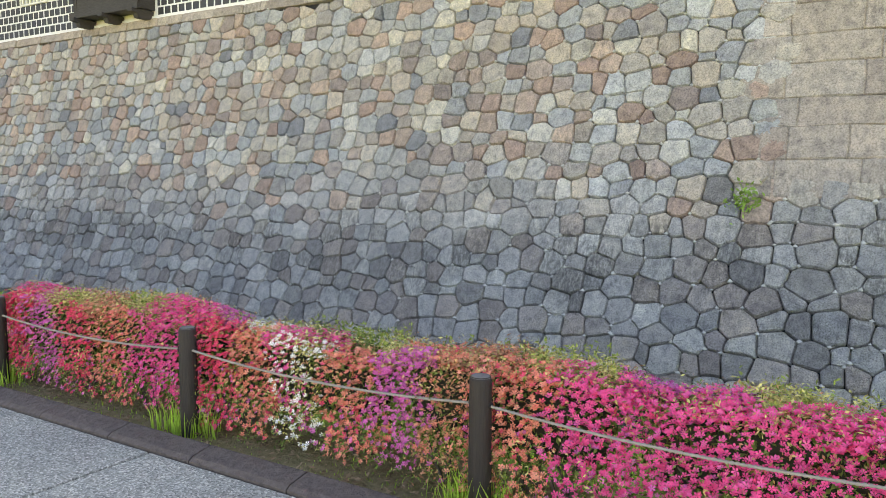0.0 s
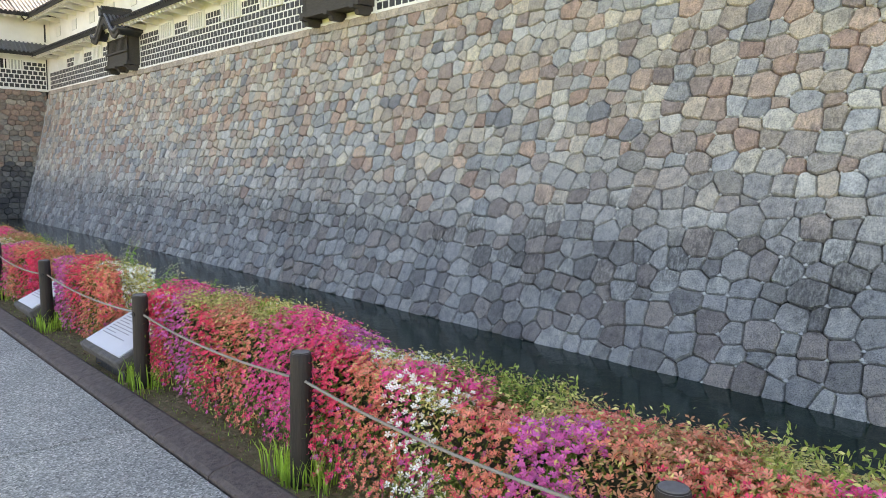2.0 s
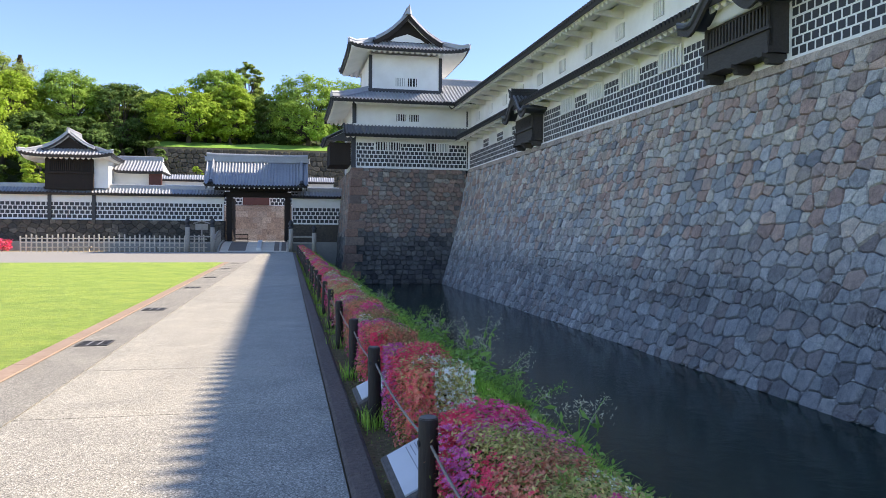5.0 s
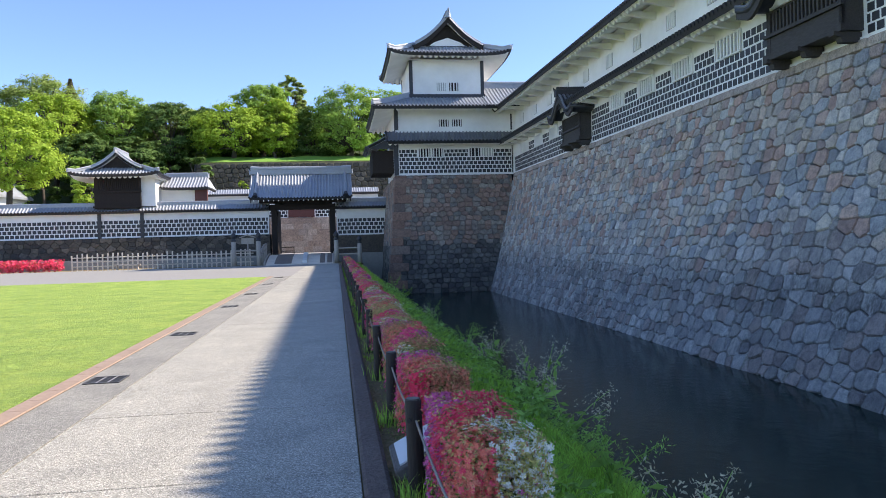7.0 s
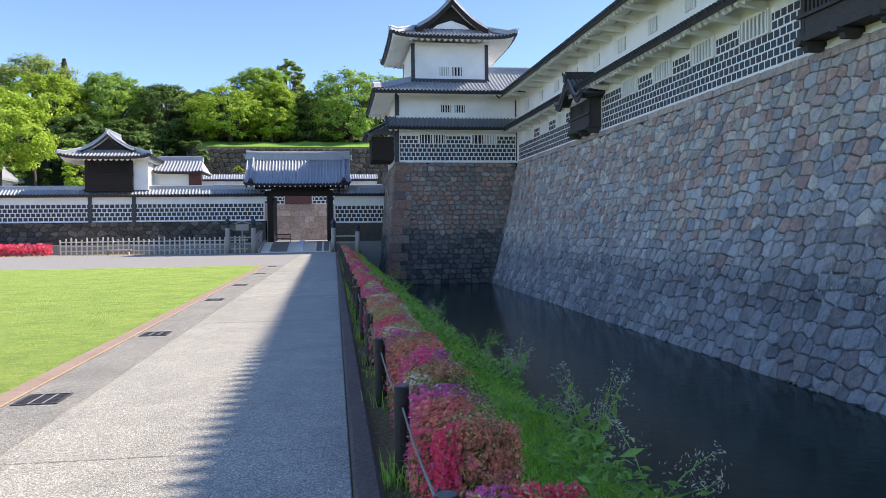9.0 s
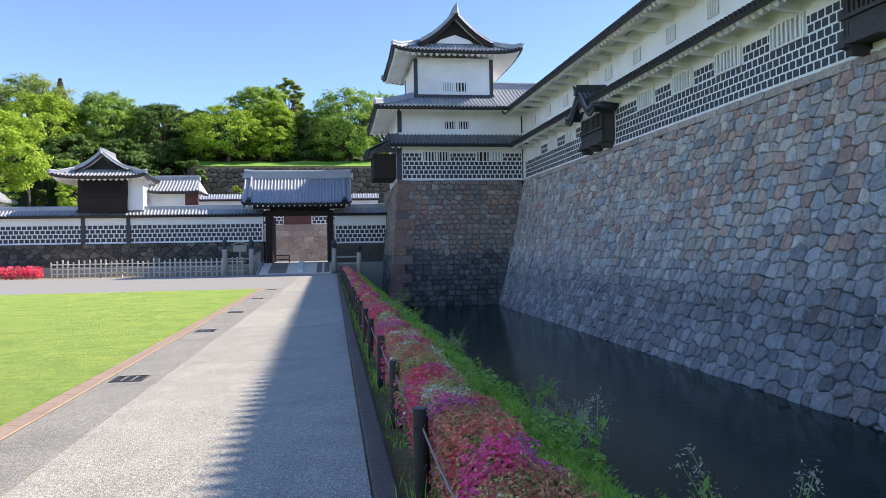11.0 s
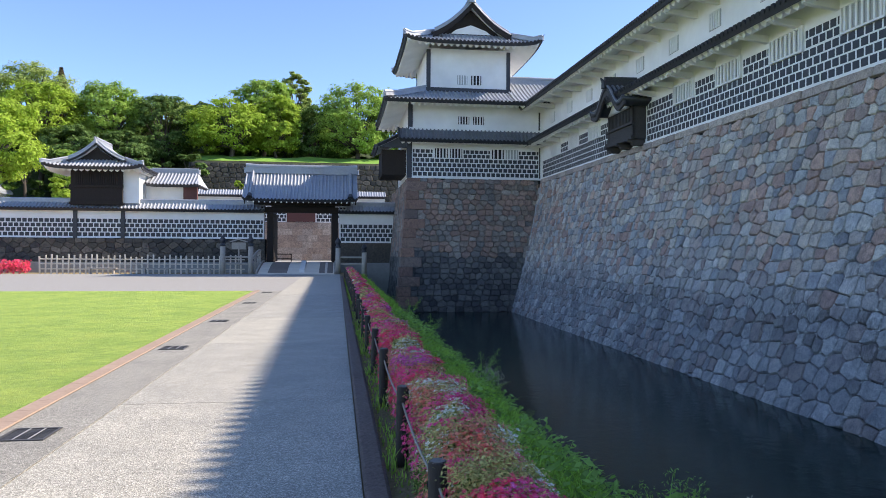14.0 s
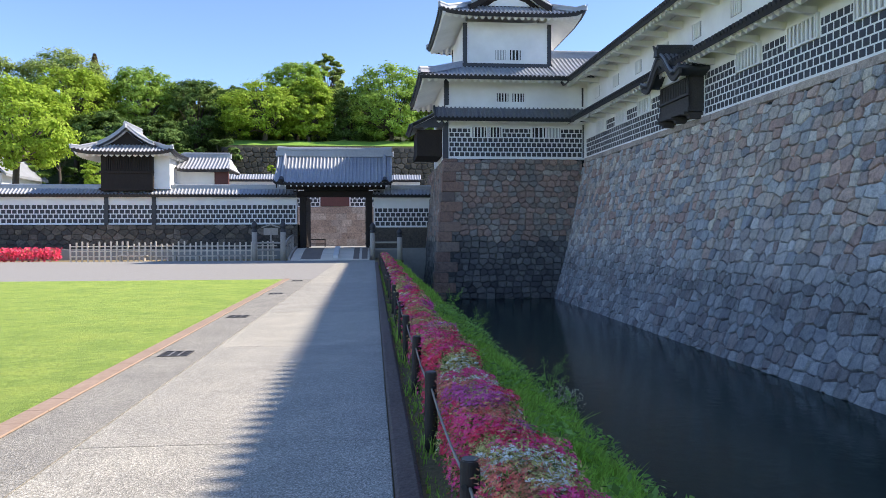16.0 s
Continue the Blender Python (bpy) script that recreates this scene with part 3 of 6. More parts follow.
def turf():
    """Mown turf: fine blades, worn pale patches and drier tips."""
    m, nt, p = mat("mown_lawn_turf")
    fine = world_tex(nt, 60.0, 8.0, 0.75)
    c = ramp(nt, fine, [(0.28, (0.10, 0.19, 0.025)), (0.5, (0.28, 0.41, 0.065)), (0.72, (0.50, 0.62, 0.15))])
    wear = ramp(nt, world_tex(nt, 0.9, 5.0, 0.65), [(0.3, (0.74, 0.82, 0.72)), (0.5, (1.0, 1.0, 1.0)), (0.72, (1.25, 1.12, 1.15))])
    c = blend(nt, 1.0, c, wear, "MULTIPLY")
    c = blend(nt, 1.0, c, ramp(nt, world_tex(nt, 6.0, 4.0, 0.6), [(0.3, (0.8, 0.83, 0.8)), (0.7, (1.14, 1.1, 1.1))]), "MULTIPLY")
    nt.links.new(c, p.inputs["Base Color"])
    p.inputs["Roughness"].default_value = 0.9
    relief(nt, p, fine, 1.0, 0.03)
    return m


lawn_mat = turf()
border_mat = simple("reddish_border_stone", (0.29, 0.205, 0.15), (0.43, 0.32, 0.24), 14, 0.85, 0.5, coarse=1.2)
iron_mat = simple("dark_iron_grate", (0.06, 0.06, 0.06), (0.12, 0.115, 0.11), 20, 0.6, 0.2, metal=0.3)


steel_mat = simple("pale_worn_steel", (0.4, 0.4, 0.39), (0.55, 0.54, 0.52), 20, 0.5, 0.1, metal=0.5)


def concrete(name, tone):
    m, nt, p = mat(name)
    co = nt.nodes.new("ShaderNodeNewGeometry")
    v = node(nt, "ShaderNodeTexVoronoi", Scale=105.0)
    nt.links.new(co.outputs["Position"], v.inputs["Vector"])
    grain = ramp(nt, v.outputs["Color"], [(k, [c * tone for c in col]) for k, col in ((0.08, (0.16, 0.158, 0.136)), (0.35, (0.32, 0.312, 0.266)), (0.65, (0.45, 0.437, 0.378)), (0.92, (0.76, 0.735, 0.64)))])
    big = ramp(nt, world_tex(nt, 1.3, 4, 0.6), [(0.3, (0.82, 0.82, 0.82)), (0.7, (1.08, 1.07, 1.05))])
    c = blend(nt, 1.0, grain, big, "MULTIPLY")
    info = nt.nodes.new("ShaderNodeObjectInfo")
    c = blend(nt, 1.0, c, ramp(nt, info.outputs["Random"], [(0, (0.92, 0.92, 0.93)), (1, (1.06, 1.05, 1.03))]), "MULTIPLY")
    nt.links.new(c, p.inputs["Base Color"])
    p.inputs["Roughness"].default_value = 0.85
    relief(nt, p, v.outputs["Distance"], 0.5, 0.008)
    return m


concrete_mat = concrete("exposed_aggregate_concrete", 1.0)
asphalt_mat = concrete("worn_grey_asphalt", 0.8)

g = Geo()
# the ground: one sheet to the horizon, with the moat cut through it
XS = (-600.0, -30.0, 2.88, 3.75, 4.35, 4.95, 6.1, 7.6)
ZS = (-0.05, -0.05, -0.02, 0.04, -0.04, -0.7, -2.75, -3.3)
vs = []
for x, z in zip(XS, ZS):
    for y in (-600.0, -30.0, 0.0, 30.0, 79.0):
        vs.append((x, y, z if y < 66 or x < 5 else z))
n = 5
fs = [(i * n + j, (i + 1) * n + j, (i + 1) * n + j + 1, i * n + j + 1) for i in range(len(XS) - 1) for j in range(n - 1)]
g.add(vs, fs)
ground = structure("ground", g, earth_mat, "damp mossy earth strip and bank beside the moat", "ground")
plaza = Geo().box(-80, 2.5, 45.5, 71.2, -0.3, -0.005)
structure("plaza", plaza, ground_mat, "light grey gravel forecourt in front of the gate", "pavement")
strip = Geo().box(-1.25, -0.02, -20, 45.5, -0.3, -0.006)
pavement_strip = structure("drain_strip", strip, asphalt_mat, "worn grey asphalt strip with drain covers beside the lawn", "pavement")
lawn = structure("lawn", Geo().prism([(-70, -20), (-0.66, -20), (-1.245, 45.2), (-70, 45.2)], "z", -0.3, 0.012), lawn_mat, "sunlit mown green lawn", "lawn")
moat_bed = structure("moat_bed", Geo().box(5.0, 22.0, -40, 80, -4.4, -4.2), joint_mat, "dark moat bed", "moat bed")


def water_material():
    m, nt, p = mat("dark_still_water")
    p.inputs["Base Color"].default_value = (0.006, 0.027, 0.022, 1)
    p.inputs["Specular IOR Level"].default_value = 0.24
    p.inputs["Roughness"].default_value = 0.09
    p.inputs["IOR"].default_value = 1.33
    a = world_tex(nt, 3.0, 4, 0.6)
    relief(nt, p, a, 0.14, 0.06)
    return m


water = structure("water", Geo().box(4.9, 22.0, -40, 80, WATER - 0.4, WATER), water_material(), "still dark green moat water reflecting the wall", "water")
core_pav = structure("pavement", Geo().box(-0.02, 2.65, -20, 71.0, -0.3, -0.03), joint_mat, "exposed-aggregate concrete walkway in jointed slabs", "pavement")
bank_mat = simple("grassy_bank_turf", (0.12, 0.27, 0.03), (0.25, 0.44, 0.06), 8, 0.95, 0.8, coarse=0.7)
structure("bank", Geo().add([(x, y, z + 0.006) for x, z in ((3.5, 0.022), (3.75, 0.04), (4.35, -0.04), (4.95, -0.7), (6.07, -2.69)) for y in (-30.0, 10.0, 79.0)],
                            [(3 * i + j, 3 * i + 3 + j, 3 * i + 4 + j, 3 * i + 1 + j) for i in range(4) for j in range(2)]), bank_mat, "green grassy bank sloping down to the moat", "bank")


# ---- long storehouse on the wall ----
# lead_tile darkened for the low roofs: shade of the upper eaves in its colour
lead_tile_shaded = simple("shaded_dark_lead", (0.14, 0.147, 0.16), (0.23, 0.237, 0.255), 5.0, 0.5, 0.2, metal=0.3)
NA = math.degrees(math.atan(0.0135))
nagaya = thing("long_storehouse", "long two-storey white storehouse with grey lead-tiled roofs on the stone wall", "castle building", m=pose(18.9, 0, 0, 0, 0, NA))
Y0, Y1 = -7.0, 68.5
# (local x runs into the building)
part("wall_lower", Geo().box(0.12, 8.0, Y0, Y1, 7.42, 11.0), plaster, nagaya, "white plaster lower wall")
lower_wall = nagaya.children[0]
part("wall_upper", Geo().box(0.32, 7.8, Y0, Y1, 11.0, 13.4), plaster, nagaya, "white plaster upper wall")
upper_wall = nagaya.children[1] if nagaya.children[1].name.startswith("wall_upper") else nagaya.children[0]
part("sill_band", Geo().box(0.02, 0.14, Y0, Y1, 7.42, 7.56), plaster, nagaya, "white base moulding")
FACE = pose(0.12, 0, 0, 0, 0, -90)  # x along -y of the wall
BAYS = [(24.2, 28.3), (47.9, 51.6)]
WIN_PITCH, WIN_W = 3.93, 1.85


def free_of_bays(a, b):
    return all(b < p - 0.05 or a > q + 0.05 for p, q in BAYS)


wins = [32.0 + WIN_PITCH * k for k in range(-9, 10)]
runs = [(Y0, BAYS[0][0]), (BAYS[0][1], BAYS[1][0]), (BAYS[1][1], 66.9)]
for a, b in runs:
    near = a > 20 and b < 50
    namako(lower_wall, FACE, -b + 0.03, -a - 0.03, 7.58, 8.88, 0.38, 0.325, single=near)
edges = []
for y in wins:
    if free_of_bays(y - WIN_W / 2, y + WIN_W / 2) and Y0 < y < 66:
        slatted_window(lower_wall, FACE @ Matrix.Translation((-y, 0, 8.92)), WIN_W, 0.78, 7)
        edges.append((y - WIN_W / 2 - 0.1, y + WIN_W / 2 + 0.1))
for (a0, a1), (b0, b1) in zip(edges, edges[1:]):
    if 0.3 < b0 - a1 < 3.0:
        namako(lower_wall, FACE, -b0 + 0.03, -a1 - 0.03, 8.9, 9.56, 0.38, 0.33)
for p, q in BAYS:
    for side in (p, q):
        for e0, e1 in edges:
            if side == q and 0.3 < e0 - q < 3.2:
                namako(lower_wall, FACE, -e0 + 0.03, -q - 0.03, 8.9, 9.56, 0.38, 0.33)
            if side == p and 0.3 < p - e1 < 3.2:
                namako(lower_wall, FACE, -p + 0.03, -e1 - 0.03, 8.9, 9.56, 0.38, 0.33)
UFACE = pose(0.32, 0, 0, 0, 0, -90)
for k in range(-9, 10):
    y = 33.5 + WIN_PITCH * k
    if Y0 < y < 66:
        slatted_window(upper_wall, UFACE @ Matrix.Translation((-y, 0, 11.55)), 1.0, 0.75, 5, None, False)
roof_parts("roof_lower", [Roof((-1.3, Y1, 10.22), (-1.3, Y0, 10.22), (0.35, Y0, 11.15), (0.35, Y1, 11.15), 0.03)], nagaya, tile=lead_tile_shaded, wall_d=1.55)
roof_parts("roof_upper", [Roof((-1.6, Y1, 13.05), (-1.6, Y0, 13.05), (3.9, Y0, 16.0), (3.9, Y1, 16.0), 0.12),
                          Roof((9.4, Y0, 13.05), (9.4, Y1, 13.05), (3.9, Y1, 16.0), (3.9, Y0, 16.0), 0.12)], nagaya, wall_d=2.2)
ridge(nagaya, [(3.9, Y0, 16.0), (3.9, Y1 + 6, 16.0)], 0.5, 0.6, False)


beam_low = Geo().prism([(-1.12, 10.02), (0.12, 10.02), (0.12, 9.72), (-0.85, 9.84), (-1.12, 9.92)], "y", -0.1, 0.1).mesh("eave_beam", plaster)
beam_high = Geo().prism([(-1.4, 12.86), (0.32, 12.86), (0.32, 12.5), (-1.1, 12.66), (-1.4, 12.76)], "y", -0.1, 0.1).mesh("eave_beam", plaster)
for k in range(37):
    y = Y0 + 0.9 + WIN_PITCH / 2 * k
    if y < 66:
        if free_of_bays(y - 0.6, y + 0.6):
            part("eave_beam", beam_low, plaster, lower_wall).location = (0, y, 0)
        part("eave_beam", beam_high, plaster, upper_wall).location = (0, y, 0)


def stone_drop_bay(y0, y1):
    """A dark timber bay that juts from the wall, under a curved gable."""
    w = y1 - y0
    box = part("bay_window", Geo().box(-0.62, 0.12, 0.1, w - 0.1, 7.55, 7.75).box(-0.62, -0.5, 0.1, 0.3, 7.75, 9.2).box(-0.62, -0.5, w - 0.3, w - 0.1, 7.75, 9.2).box(-0.62, 0.12, 0.1, w - 0.1, 9.15, 9.35)
               .box(-0.62, 0.12, 0.1, 0.22, 7.75, 9.2).box(-0.62, 0.12, w - 0.22, w - 0.1, 7.75, 9.2).box(-0.6, -0.52, 0.3, w - 0.3, 7.75, 8.35), timber_bay, nagaya, "dark timber stone-dropping bay with slatted front")
    box.location = (0, y0, 0.22)
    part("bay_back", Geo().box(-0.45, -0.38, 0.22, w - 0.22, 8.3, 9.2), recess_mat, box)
    sill = Geo().box(-0.72, -0.6, 0.0, w, 8.3, 8.42).box(-0.74, -0.6, 0.0, w, 7.5, 7.72)
    part("bay_rail", sill, timber_bay, box)
    n = int((w - 0.6) / 0.2)
    bar = Geo().box(-0.6, -0.52, -0.045, 0.045, 8.4, 9.2).mesh("bay_slat", timber_bay)
    for k in range(n):
        ob = part("bay_slat", bar, timber_bay, box)
        ob.location = (0, 0.35 + (w - 0.7) * (k + 0.5) / n, 0)
    brackets = [0.3, w / 2, w - 0.3]
    br = Geo().prism([(-0.85, 7.52), (0.1, 7.52), (0.1, 7.2), (-0.55, 7.2), (-0.62, 7.36), (-0.85, 7.4)], "y", -0.13, 0.13).mesh("bay_bracket", timber_bay)
    for y in brackets:
        ob = part("bay_bracket", br, timber_bay, box)
        ob.location = (0, y, 0)
    # curved gable
    mid, half, steps = w / 2, w / 2 + 0.55, 26

    def curve(s):
        k = abs(s)
        return 1.18 * (1 + math.cos(math.pi * min(1, k / 0.74))) / 2 + 0.2 * max(0, k - 0.74) / 0.26

    prof = [(mid + half * (2 * i / steps - 1), 9.42 + curve(2 * i / steps - 1)) for i in range(steps + 1)]
    outline = prof + [(y, z - 0.2) for y, z in reversed(prof)]
    roof = part("bay_roof", Geo().prism(outline, "x", -1.45, 0.4), lead_dark, box, "curved lead-tiled gable roof", True)
    rib = Geo()
    for j in range(7):
        x = -1.4 + 0.27 * j
        rib.tube([(x, y, z + 0.02) for y, z in prof], 0.075, 6)
    part("rib_work", rib, lead_tile_shaded, roof, kind="stuff")
    board = [(y, z - 0.13) for y, z in prof] + [(y, z - 0.42 - 0.10 * math.cos((y - mid) / half * 1.5)) for y, z in reversed(prof)]
    part("barge_board", Geo().prism(board, "x", -1.4, -1.28), timber_bay, roof, "dark carved curved barge board")
    gp = [(y, z - 0.3) for y, z in prof if abs(y - mid) < half * 0.62]
    part("gable_panel", Geo().prism(gp + [(gp[-1][0], 9.3), (gp[0][0], 9.3)], "x", -0.72, -0.66), plaster_warm, roof, "cream plaster gable panel")
    top = 9.42 + curve(0)
    ridge(roof, [(-1.5, mid, top), (0.5, mid, top + 0.05)], 0.34, 0.42, True, lead_dark, 0.45)
    return box


for p, q in BAYS:
    stone_drop_bay(p, q)

# ---- corner tower ----
FY = 67.3
tower = thing("corner_tower", "three-storey white castle turret with grey lead roofs on a stone base", "castle tower")
BY = 77.5
part("wall_first", Geo().box(7.8, 19, FY, BY, 7.42, 11.3), plaster, tower, "white plaster ground storey")
first = tower.children[0]
second = part("wall_second", Geo().box(7.9, 19, FY + 0.1, BY - 0.1, 11.2, 13.6), plaster, tower, "white plaster middle storey")
third = part("wall_third", Geo().box(9.3, 15.7, FY + 0.9, BY - 1.2, 13.6, 17.6), plaster, tower, "white plaster top storey")
TF = pose(0, FY, 0, 0, 0, 0)
namako(first, TF, 8.05, 17.9, 7.58, 8.98, 0.38, 0.35)
for a, b in ((8.05, 9.6), (11.95, 14.05), (16.3, 17.9)):
    namako(first, TF, a, b, 9.0, 9.65, 0.38, 0.325)
for x, w, bars, dark in ((10.25, 1.0, 4, True), (11.4, 0.95, 4, True), (14.65, 0.95, 3, True), (15.75, 0.95, 4, False)):
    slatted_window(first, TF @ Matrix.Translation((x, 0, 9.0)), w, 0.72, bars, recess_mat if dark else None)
for x, w in ((12.0, 0.85), (13.15, 0.85)):
    slatted_window(second, pose(x, FY + 0.1, 11.62), w, 0.6, 4, recess_mat, False)
slatted_window(third, pose(12.0, FY + 0.9, 14.85), 0.8, 0.72, 4, None, False)
slatted_window(third, pose(13.1, FY + 0.9, 14.85), 0.8, 0.72, 3, recess_mat, False)
part("corner_post", Geo().box(7.62, 8.0, FY - 0.06, FY + 0.3, 7.45, 10.4), lead_dark, tower, "dark corner post")
part("corner_post", Geo().box(7.72, 8.05, FY + 0.03, FY + 0.4, 11.2, 13.2), lead_dark, tower)
part("corner_post", Geo().box(9.2, 9.5, FY + 0.84, FY + 1.1, 14.2, 17.5), lead_dark, tower)
part("corner_post", Geo().box(15.5, 15.8, FY + 0.84, FY + 1.1, 14.2, 17.5), lead_dark, tower)
part("corner_post", Geo().box(9.25, 9.4, BY - 1.4, BY - 1.15, 14.2, 17.5), lead_dark, tower)
part("base_moulding", Geo().box(8.0, 18.0, FY - 0.08, FY + 0.02, 7.42, 7.56), plaster, tower)
part("corner_trim", Geo().box(17.93, 18.02, FY - 0.03, FY + 0.02, 7.5, 9.95), lead_dark, tower)
part("corner_trim", Geo().box(17.9, 18.02, FY + 0.05, FY + 0.12, 11.2, 12.7), lead_dark, tower)
roof_parts("skirt_roof", [Roof((7.0, FY - 1.25, 10.22), (18.2, FY - 1.25, 10.22), (18.2, FY + 0.12, 11.2), (7.0, FY + 0.12, 11.2), 0.03)], tower, tile=lead_tile_shaded, wall_d=1.2)
part("skirt_end", Geo().prism([(FY - 1.25, 10.1), (FY + 0.1, 11.0), (FY + 0.1, 11.3), (FY - 1.25, 10.32)], "x", 6.9, 7.05), lead_dark, tower)
E1, EB = FY - 1.7, BY + 1.7
roof_parts("middle_roof", [
    Roof((5.85, E1, 13.1), (18.8, E1, 13.1), (18.8, FY + 1.0, 14.35), (9.2, FY + 1.0, 14.35), 0.05, 0.0),
    Roof((5.85, EB, 13.1), (5.85, E1, 13.1), (9.2, FY + 1.0, 14.35), (9.2, BY - 1.2, 14.35), 0.05, 0.25),
    Roof((18.8, EB, 13.1), (5.85, EB, 13.1), (9.2, BY - 1.2, 14.35), (18.8, BY - 1.2, 14.35), 0.05, 0.0)], tower, wall_d=2.0)
roof_parts("link_roof", [Roof((15.7, E1, 13.1), (21.0, E1, 13.1), (21.0, FY + 2.9, 15.55), (15.7, FY + 2.9, 15.55), 0.08),
                         Roof((21.0, FY + 7.5, 13.1), (15.7, FY + 7.5, 13.1), (15.7, FY + 2.9, 15.55), (21.0, FY + 2.9, 15.55), 0.08)], tower, rafters=False)
ridge(tower, [(15.75, FY + 2.9, 15.5), (22.0, FY + 2.9, 15.5)], 0.42, 0.5, False)
ridge(tower, [(5.8, E1 - 0.05, 13.3), (6.9, E1 + 0.85, 13.52), (9.2, FY + 1.0, 14.38)], 0.3, 0.3, True, None, 0.3)
part("flashing", Geo().box(9.15, 15.85, FY + 0.75, FY + 0.95, 14.25, 14.55), lead_dark, tower)
# top roof: hipped skirt with a gable above
TX0, TX1, TY0, TY1 = 7.3, 17.85, FY - 1.1, BY + 0.6
GX0, GX1, GY0, GY1 = 9.7, 15.45, FY + 0.5, BY - 1.0
EZ, HZ, RZ, MX = 17.7, 18.62, 21.0, 12.575
roof_parts("top_roof", [
    Roof((TX0, TY0, EZ), (TX1, TY0, EZ), (GX1, GY0, HZ), (GX0, GY0, HZ), 0.08, 0.35),
    Roof((TX0, TY1, EZ), (TX0, TY0, EZ), (GX0, GY0, HZ), (GX0, GY1, HZ), 0.08, 0.35),
    Roof((TX1, TY0, EZ), (TX1, TY1, EZ), (GX1, GY1, HZ), (GX1, GY0, HZ), 0.08, 0.35),
    Roof((TX1, TY1, EZ), (TX0, TY1, EZ), (GX0, GY1, HZ), (GX1, GY1, HZ), 0.08, 0.35)], tower, wall_d=2.2)
roof_parts("gable_roof", [
    Roof((GX0 - 0.15, GY1, HZ - 0.05), (GX0 - 0.15, GY0 - 0.7, HZ - 0.05), (MX, GY0 - 0.7, RZ), (MX, GY1, RZ), 0.28),
    Roof((GX1 + 0.15, GY0 - 0.7, HZ - 0.05), (GX1 + 0.15, GY1, HZ - 0.05), (MX, GY1, RZ), (MX, GY0 - 0.7, RZ), 0.28)], tower, rafters=False)
part("gable_wall", Geo().prism([(GX0 + 0.5, HZ - 0.1), (GX1 - 0.5, HZ - 0.1), (MX, RZ - 0.45)], "y", GY0 + 0.0, GY0 + 0.2), timber, tower, "dark timber gable")
part("gable_panel", Geo().prism([(GX0 + 1.3, HZ + 0.05), (GX1 - 1.3, HZ + 0.05), (GX1 - 1.7, HZ + 0.35), (MX, HZ + 0.75), (GX0 + 1.7, HZ + 0.35)], "y", GY0 - 0.06, GY0 + 0.01), plaster, tower)
for s in (-1, 1):
    n, prof = 8, []
    for i in range(n + 1):
        k = i / n
        x = MX + s * (1 - k) * (MX - GX0 + 0.15)
        prof.append((x, HZ - 0.1 + (RZ - HZ + 0.05) * k - 0.28 * math.sin(math.pi * k)))
    part("barge_board", Geo().prism(prof + [(x, z - 0.42) for x, z in reversed(prof)], "y", GY0 - 0.72, GY0 - 0.6), timber, tower, "dark barge board")
part("attic_floor", Geo().box(GX0 - 0.2, GX1 + 0.2, GY0 - 0.1, GY1, HZ - 0.2, HZ - 0.08), plaster, tower)
ridge(tower, [(MX, GY0 - 0.8, RZ), (MX, GY1 + 0.1, RZ)], 0.42, 0.5, True, None, 0.62)
for x, y, gx, gy in ((TX0, TY0, GX0, GY0), (TX1, TY0, GX1, GY0), (TX0, TY1, GX0, GY1)):
    ridge(tower, [(x, y, EZ + 0.42), (x + 0.25 * (gx - x), y + 0.25 * (gy - y), EZ + 0.35), (gx, gy, HZ + 0.02)], 0.28, 0.26, True, None, 0.32)
for s, xe in ((-1, GX0), (1, GX1)):
    pts = []
    for i in range(7):
        k = i / 6
        pts.append((xe + (MX - xe) * k, GY0 - 0.55, HZ + (RZ - HZ) * k - 0.28 * math.sin(math.pi * k)))
    ridge(tower, pts, 0.26, 0.24, False)
# bay on the tower's west face
sb = part("side_bay", Geo().box(5.9, 7.85, 70.0, 74.5, 7.9, 9.9), timber, tower, "dark timber side bay")
roof_parts("side_bay_roof", [Roof((5.35, 75.2, 10.1), (5.35, 69.3, 10.1), (7.85, 69.3, 11.5), (7.85, 75.2, 11.5), 0.05, 0.1)], tower, rafters=False)
part("side_bay_gable", Geo().prism([(5.5, 10.0), (7.8, 10.0), (7.8, 11.3)], "y", 69.5, 69.6), lead_dark, tower)

# tower base
TB = 10.6


def tower_face(front):
    def point(u, v, depth=0.0):
        z = WATER - 0.4 + v * (WALL_TOP - WATER + 0.4)
        off = 2.1 * (1 - 1.3 * v + 0.3 * v * v)
        if front:
            k = (u - 7.75) / (18.0 - 7.75)
            left, right = 7.75 - 0.5 * off, 18.0 - 0.3 * off
            return Vector((left + k * (right - left), FY - off - depth, z))
        return Vector((7.75 - 0.5 * off - depth, u - off * max(0, 1 - (u - FY) / 8), z))
    return point


